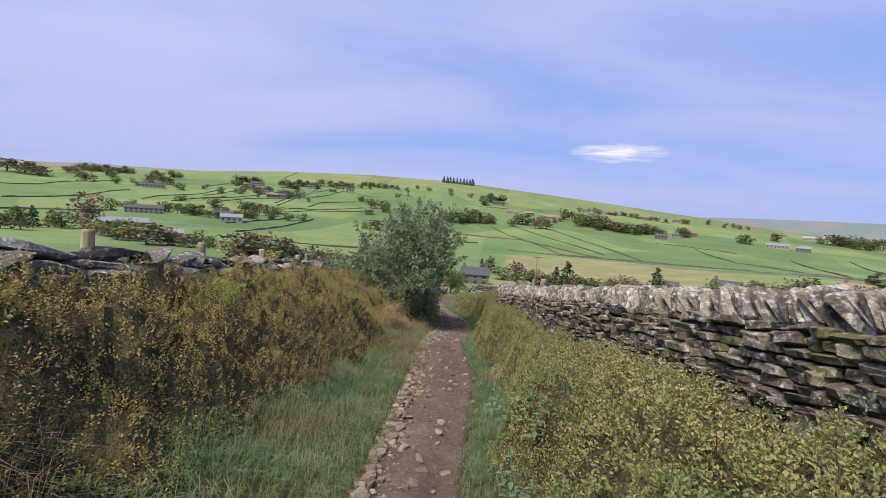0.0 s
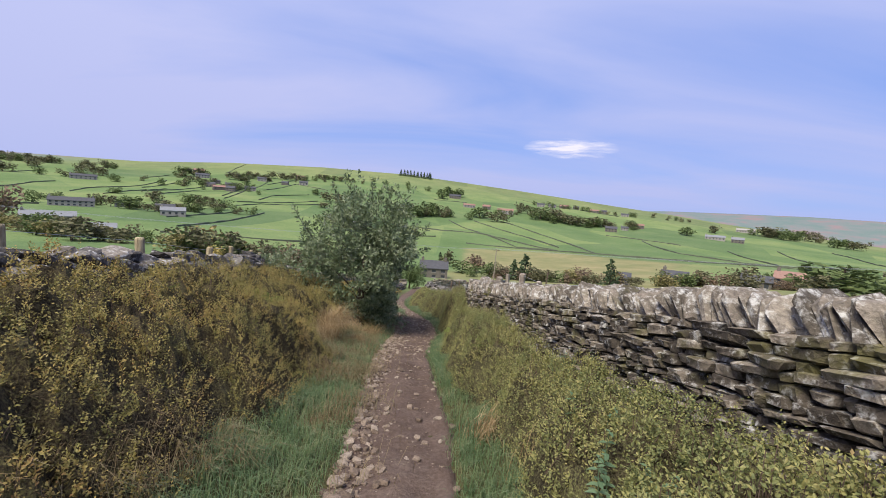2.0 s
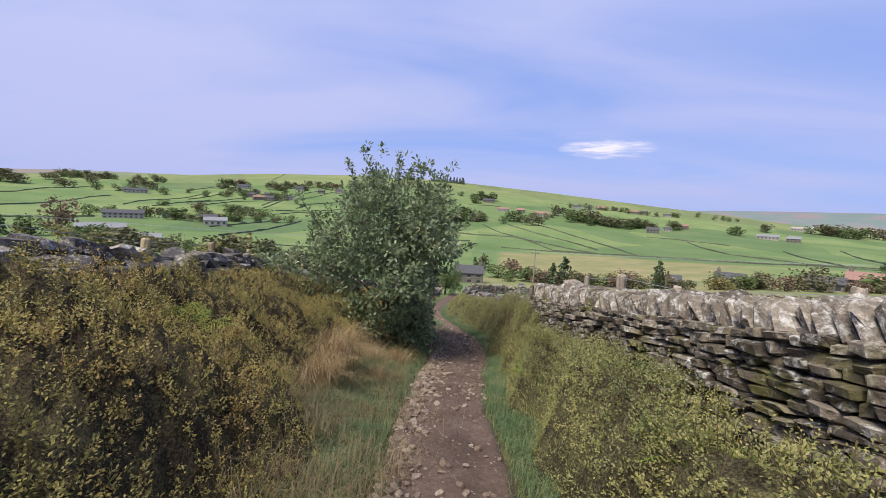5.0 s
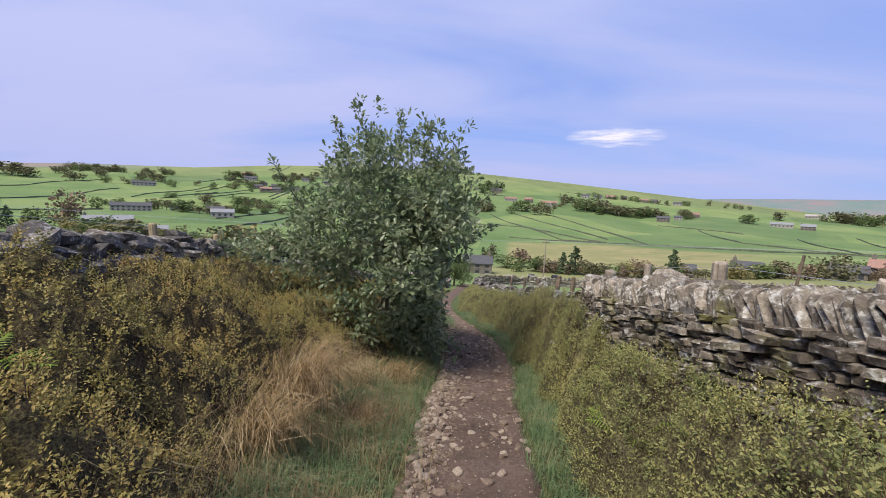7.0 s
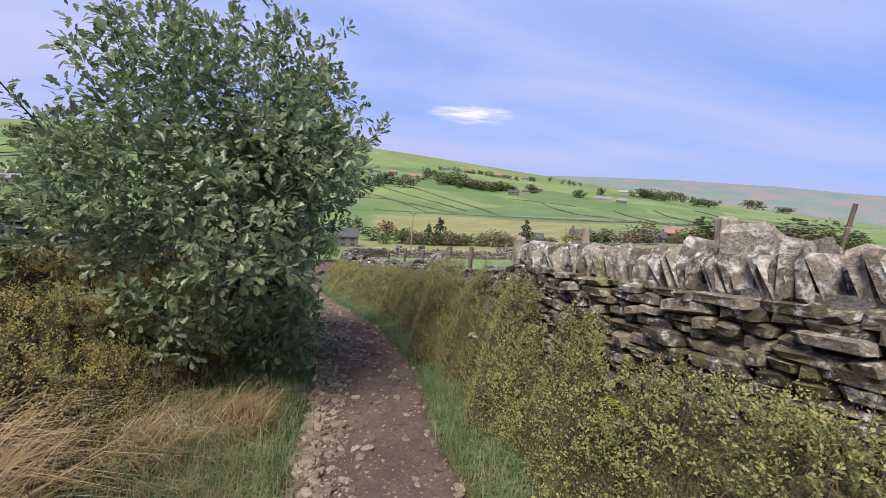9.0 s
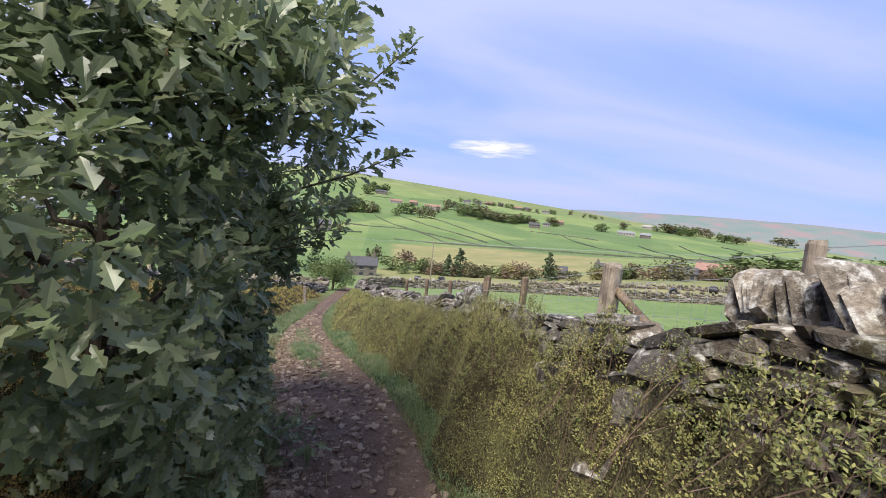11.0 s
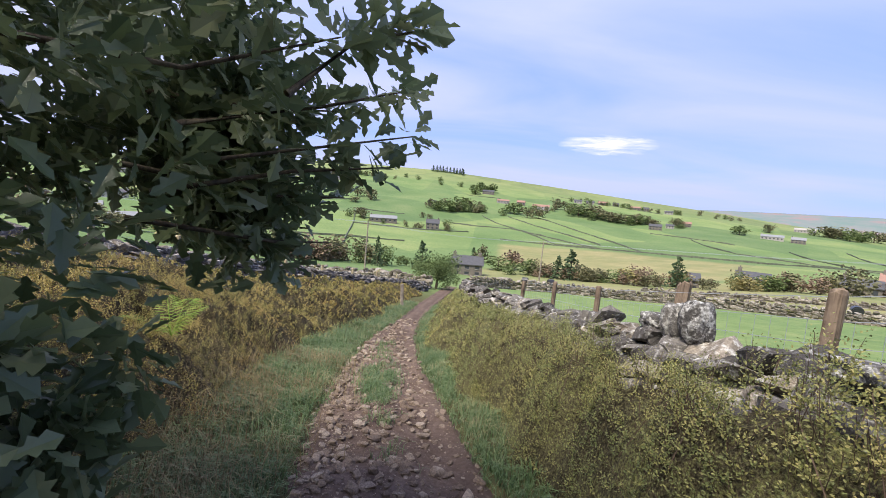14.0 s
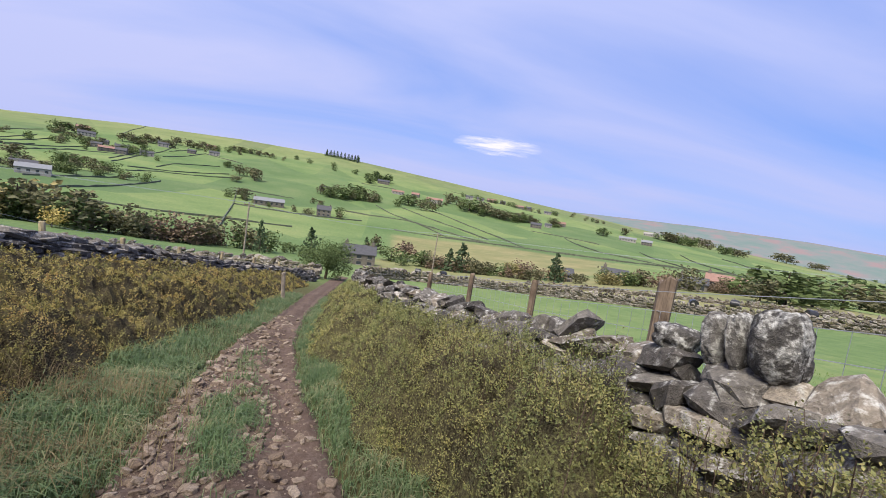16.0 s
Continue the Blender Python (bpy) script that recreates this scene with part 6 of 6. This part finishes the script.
field_wall((-373, 704), (-441, 910))
field_wall((-237, 536), (-236, 647), (-175, 606))
field_wall((-333, 457), (-338, 525))
field_wall((-394, 537), (-408, 616))
field_wall((14, 311), (38, 307), (79, 302))
field_wall((192, 423), (180, 330), (210, 278))
field_wall((261, 399), (223, 287), (268, 275))
field_wall((326, 424), (253, 271))
field_wall((433, 484), (320, 286))
field_wall((-116, 399), (-73, 414))
field_wall((167, 453), (223, 410))
field_wall((26, 675), (-25, 657))
field_wall((283, 717), (135, 803))
field_wall((-121, 180), (-116, 195), (-101, 200), (-66, 221), (-39, 234))
field_wall((-88, 304), (-39, 313), (-9, 331))
field_wall((-336, 256), (-343, 294), (-367, 354), (-381, 385), (-387, 414))
field_wall((-318, 354), (-331, 386), (-360, 537))
field_wall((-295, 361), (-308, 460))
field_wall((-263, 200), (-265, 211), (-238, 246))
field_wall((-449, 340), (-441, 367), (-498, 513))
field_wall((-299, 411), (-293, 512), (-269, 526))
field_wall((-203, 451), (-207, 492), (-182, 547))
field_wall((-207, 413), (-153, 491))
field_wall((-264, 610), (-256, 692))
field_wall((-238, 443), (-256, 525))
field_wall((-167, 252), (-168, 347))
plant_far("brown", (-60, 102, 11.2, 7.2), (-50, 100, 8.2, 6.5), (-49, 108, 7.1, 5), (-45, 108, 6.2, 3.3), (1, 187, 6.6, 6.8), (20, 145, 7.9, 4.5), (30, 132, 5.5, 4.1), (40, 119, 4, 2.6), (50.6, 116, 3.4, 3), (53.4, 118, 3.4, 2.6), (72, 120, 5.9, 4.1), (88.2, 126, 4.3, 3.4), (91.8, 128, 4.3, 3), (77, 91, 6.6, 4.8), (116, 105, 13.6, 7.8), (141.3, 168, 6.4, 4.5), (146.7, 170, 6.4, 4), (49.6, 491, 15.5, 12.8), (62.4, 493, 15.5, 11.3), (97.5, 605, 15.7, 14.5))
plant_far("brown", (110.5, 607, 15.7, 12.8), (140, 556, 31, 16.5), (159, 550, 25.9, 13.5), (177, 550, 22.5, 12.1), (-57.4, 469, 10.6, 9.8), (-48.6, 471, 10.6, 8.6), (-14, 497, 14.8, 12.9), (-53.5, 403, 6, 5.2), (-48.5, 405, 6, 4.6), (-94, 341, 13.6, 8.2), (-124, 477, 17.7, 11.5), (-132, 449, 12.5, 6.1), (-320.5, 615, 13.9, 10.9), (-309, 617, 13.9, 9.6), (-297.5, 615, 13.9, 8.3), (-307.9, 650, 14.5, 11.3), (-296, 652, 14.5, 9.9), (-284.1, 650, 14.5, 8.6), (-293.8, 696, 16.7, 11.9), (-280, 698, 16.7, 10.5))
plant_far("brown", (-266.2, 696, 16.7, 9), (-266.7, 716, 13.9, 10.1), (-255.3, 718, 13.9, 8.9), (-385, 615, 21.9, 13.3), (-367, 617, 21.9, 11.7), (-189.8, 304, 6.9, 4.6), (-184.2, 306, 6.9, 4), (-199, 340, 9.7, 7.1), (-191, 342, 9.7, 6.2), (-183, 340, 9.7, 5.4), (-205.5, 305, 10.9, 6.6), (-196.5, 307, 10.9, 5.8), (-191.4, 270, 6.5, 5.1), (-186, 272, 6.5, 4.5), (-180.6, 270, 6.5, 3.9), (-342.1, 557, 12.2, 7.7), (-332, 559, 12.2, 6.8), (-322, 557, 12.2, 5.9), (-311.9, 559, 12.2, 7.7), (-267, 497, 8.4, 6.6))
plant_far("brown", (-260, 499, 8.4, 5.8), (-253, 497, 8.4, 5), (-192.6, 743, 11.6, 9.1), (-183, 745, 11.6, 8), (-173.4, 743, 11.6, 6.9), (-232.9, 749, 11.9, 9.3), (-223.1, 751, 11.9, 8.2), (395, 638, 18.3, 10.9), (473, 639, 36.3, 16.9), (536.9, 648, 22, 17), (555.1, 650, 22, 15), (530, 562, 23.6, 12.3), (710.5, 662, 25.5, 17), (731.5, 664, 25.5, 15), (747.9, 626, 19.6, 13.1), (764.1, 628, 19.6, 11.5), (210, 550, 14.1, 6.9), (-482, 454, 22.7, 11.6), (-582.5, 449, 26.1, 17), (-561, 451, 26.1, 15))
plant_far("brown", (-539.5, 449, 26.1, 12.9), (-634, 592, 14.9, 10.2), (-621.7, 594, 14.9, 9), (-609.3, 592, 14.9, 7.8), (-597, 594, 14.9, 10.2), (-584.7, 592, 14.9, 9), (-572.3, 594, 14.9, 7.8), (-560, 592, 14.9, 10.2), (-231.9, 279, 9.5, 8.8), (-224.1, 281, 9.5, 7.7), (-252, 359, 17.7, 8.3), (-455.9, 523, 15.6, 13), (-443, 525, 15.6, 11.4), (-430.1, 523, 15.6, 9.9), (-225.5, 379, 9, 7.1), (-218, 381, 9, 6.2), (-210.5, 379, 9, 5.4), (-145, 498, 14.4, 12.6), (-133, 500, 14.4, 11.1), (-160.6, 123, 6.3, 4.9))
plant_far("brown", (-155.4, 125, 6.3, 4.3), (-102, 117, 12.1, 6.3), (-100.5, 124, 6.2, 5.1), (-95.5, 126, 6.2, 4.5), (-645.2, 470, 12.6, 10), (-634.8, 472, 12.6, 8.8), (-605.2, 488, 12.6, 10), (-594.8, 490, 12.6, 8.8), (-565.2, 506, 12.6, 10), (-554.8, 508, 12.6, 8.8), (-525.2, 524, 12.6, 10), (-514.8, 526, 12.6, 8.8))
plant_far("olive", (-59, 106, 9.9, 7.9), (-51, 106, 7.1, 5.7), (38, 122, 4.5, 3.6), (61, 117, 5.4, 3.4))
plant_far("yellow", (-50, 95, 3.4, 3.2))
plant_far("russet", (-45, 112, 4.8, 3.3), (-41, 114, 4.8, 2.9), (-42.7, 118, 4.2, 2.9), (-39.3, 120, 4.2, 2.6), (12, 165, 9.2, 7.6), (73, 114, 5.6, 3.9), (-182, 174, 12.5, 15.7))
plant_far("conifer", (-15, 130, 6.7, 7), (-25, 121, 3.9, 6.9), (-2, 188, 3.7, 5.5), (26, 137, 8.4, 7.6), (23, 140, 5.8, 6), (45, 116, 5.6, 6.7), (-54, 1011, 12.4, 12.1), (-169, 140, 6.9, 7.2), (-118, 978, 10.3, 13), (-110, 980, 10.3, 13), (-103, 981, 10.3, 13), (-96, 982, 10.3, 13), (-88, 983, 10.3, 13), (-80, 985, 10.3, 13), (-72, 985, 10.3, 13), (-65, 984, 10.3, 13), (-58, 983, 10.3, 13), (-50, 981, 10.3, 13))
plant_far("green", (-24, 127, 4.5, 5.1), (-22, 134, 2.9, 3.2), (-20, 135, 3, 3.2), (7, 160, 8.9, 4.6), (16, 149, 8.2, 5.3), (33, 130, 4.7, 2.8), (36, 128, 4.7, 3.4), (66, 118, 6, 4.2), (101.7, 136, 5.6, 4.7), (106.3, 138, 5.6, 4.1), (84, 92, 16.6, 8.1), (96, 96, 11.5, 7), (149, 122, 16.9, 9.3), (37, 524, 26.8, 15.1), (121, 569, 33.2, 17), (191, 553, 19.3, 9.2), (-7.1, 733, 24.4, 17), (13.1, 735, 24.4, 15), (-14, 688, 20.8, 12.7), (-47.2, 461, 15.1, 12))
plant_far("green", (-34.8, 463, 15.1, 10.6), (-22, 492, 20.6, 17), (-30, 476, 21.3, 11.1), (-25, 333, 7.8, 6.8), (-176, 555, 10.5, 6.9), (-79, 767, 9.3, 10.2), (-385, 608, 21.8, 13.3), (-219.4, 357, 10.6, 8.7), (-210.6, 359, 10.6, 7.7), (-192, 363, 13.5, 6.4), (-247, 513, 13.7, 7.5), (-214.9, 747, 11.8, 9.2), (-205.1, 749, 11.8, 8.1), (292, 526, 20, 11.9), (479.6, 615, 20.4, 17), (496.4, 617, 20.4, 15), (511, 564, 23.2, 13.1), (231.4, 540, 6.2, 5.4), (236.6, 542, 6.2, 4.8), (-178, 142, 9.2, 8))
plant_far("green", (-165, 147, 9.7, 7.2), (-450, 462, 12.1, 8.7), (-279.1, 289, 7.5, 5.4), (-272.9, 291, 7.5, 4.8), (-204, 271, 15.9, 9.2), (-294, 372, 10.3, 5.8), (-231, 374, 13.7, 7.1), (-279, 579, 10, 6.9), (-183, 577, 9.4, 5.7), (-119.8, 125, 6.7, 6), (-114.2, 127, 6.7, 5.3), (-102, 137, 4.8, 3.7), (-98, 139, 4.8, 3.3))


def bush_by_lane(x, y, w, h):
    """Rounded thorn bush with an uneven outline, leaf by leaf."""
    rng = np.random.default_rng(31)
    ob = tagged(new("bush"), "rounded olive-green thorn bush at the foot of the lane", "bush")
    ob.matrix_basis = pose(x, y, z_at(x, y))
    v, f = tube_path([(0, 0, -0.3), (0.1, 0, h * 0.3), (0, 0.1, h * 0.6)], [0.12, 0.09, 0.04], 7)
    part("trunk", mesh_of("trunk", v, f, M_BARK, True), ob)
    ps = []
    for _ in range(44):
        c = np.array([rng.uniform(-0.36, 0.36) * w, rng.uniform(-0.36, 0.36) * w, rng.uniform(0.2, 0.8) * h])
        d = rng.normal(size=(150, 3))
        d /= np.linalg.norm(d, axis=1, keepdims=True)
        ps.append(c + d * rng.uniform(0.4, 0.75) * rng.uniform(0.5, 1.05, (150, 1)))
    p = np.concatenate(ps)
    p[:, 2] = np.clip(p[:, 2], 0.05, h * 1.05)
    v, f = leaf_cards(p, rng.uniform(0.08, 0.16, len(p)), 0.2, rng, 0.7)
    part("crown", mesh_of("crown", v, f, FAR_LEAF["green"]), ob)


bush_by_lane(-3.0, 51, 4.2, 3.1)


def belt(seed, points, count, tall, spread, kinds):
    """A wood or shelter belt, strewn along a line: trees too many and too far to count, in one mesh."""
    rng = random.Random(seed)
    vs, fs, slots, n = [], [], [], 0
    kinds = list(dict.fromkeys(kinds))
    shapes = [far_tree_meshes(kind, 60 + k) for k, kind in enumerate(kinds)]
    data = []
    for trunk, crown in shapes:
        v = np.array([c.co for c in crown.vertices]).reshape(-1, 4, 3)
        v = (v.mean(1, keepdims=True) + (v - v.mean(1, keepdims=True)) * 0.95).reshape(-1, 3)
        data.append((v, np.arange(len(v)).reshape(-1, 4)))
    for _ in range(count):
        k = rng.randrange(len(points) - 1)
        (x0, y0), (x1, y1) = points[k], points[k + 1]
        t, kind = rng.random(), rng.randrange(len(kinds))
        x, y, h = x0 + (x1 - x0) * t + rng.gauss(0, spread), y0 + (y1 - y0) * t + rng.gauss(0, spread), rng.uniform(*tall)
        m = np.array(sized(pose(x, y, z_at(x, y) - 0.1 * h, 0, 0, rng.uniform(0, 360)), h * rng.uniform(0.9, 1.5), h * rng.uniform(0.9, 1.5), h))
        v, f = data[kind]
        vs.append(v @ m[:3, :3].T + m[:3, 3])
        fs.append(f + n)
        slots += [kind] * len(f)
        n += len(v)
    me = mesh_of("woodland", np.concatenate(vs), np.concatenate(fs))
    for kind in kinds:
        me.materials.append(FAR_LEAF[kind])
    me.polygons.foreach_set("material_index", np.array(slots, np.int32))
    tagged(new("woodland", me), "belt of brown and green autumn trees among fields", "trees", kind="stuff")


belt(1, ((8, 150), (24, 140), (40, 124), (60, 120), (78, 124), (100, 120)), 46, (3.0, 5.6), 3, ("brown", "green", "olive", "brown", "russet"))
belt(2, ((-64, 100), (-52, 104), (-42, 116), (-30, 130)), 26, (4.0, 7.5), 3, ("brown", "green", "olive", "russet", "brown"))
belt(3, ((92, 118), (112, 112), (140, 122), (170, 120)), 24, (4.5, 7.5), 4, ("green", "brown", "brown"))
belt(4, ((60, 560), (110, 600), (150, 556), (190, 550), (240, 560)), 30, (8, 13), 10, ("brown", "green"))
belt(5, ((-50, 470), (-20, 490), (10, 500), (40, 520)), 20, (7, 13), 8, ("brown", "green"))
belt(6, ((450, 640), (540, 640), (620, 640)), 18, (9, 14), 10, ("brown", "green"))
belt(7, ((-240, 275), (-180, 300), (-160, 330)), 16, (5, 9), 8, ("brown", "green"))
belt(8, ((-460, 480), (-380, 490), (-300, 520), (-220, 500)), 26, (6, 10), 12, ("brown", "green"))
belt(9, ((-380, 610), (-290, 660), (-200, 740), (-100, 760), (0, 730)), 30, (7, 11), 14, ("brown", "green"))
belt(10, ((140, 740), (220, 760), (320, 740), (420, 760)), 26, (6, 10), 12, ("brown", "green"))
belt(11, ((-100, 335), (-60, 322), (-25, 318)), 12, (4, 6.5), 4, ("brown", "green"))
belt(12, ((-560, 480), (-600, 600), (-480, 640)), 24, (8, 13), 14, ("brown", "green"))
belt(13, ((-190, 150), (-150, 150), (-118, 135), (-95, 128)), 22, (4, 7), 5, ("brown", "green", "olive"))


# ---- stones of the walls ----
build_east_wall()
build_rubble_walls()
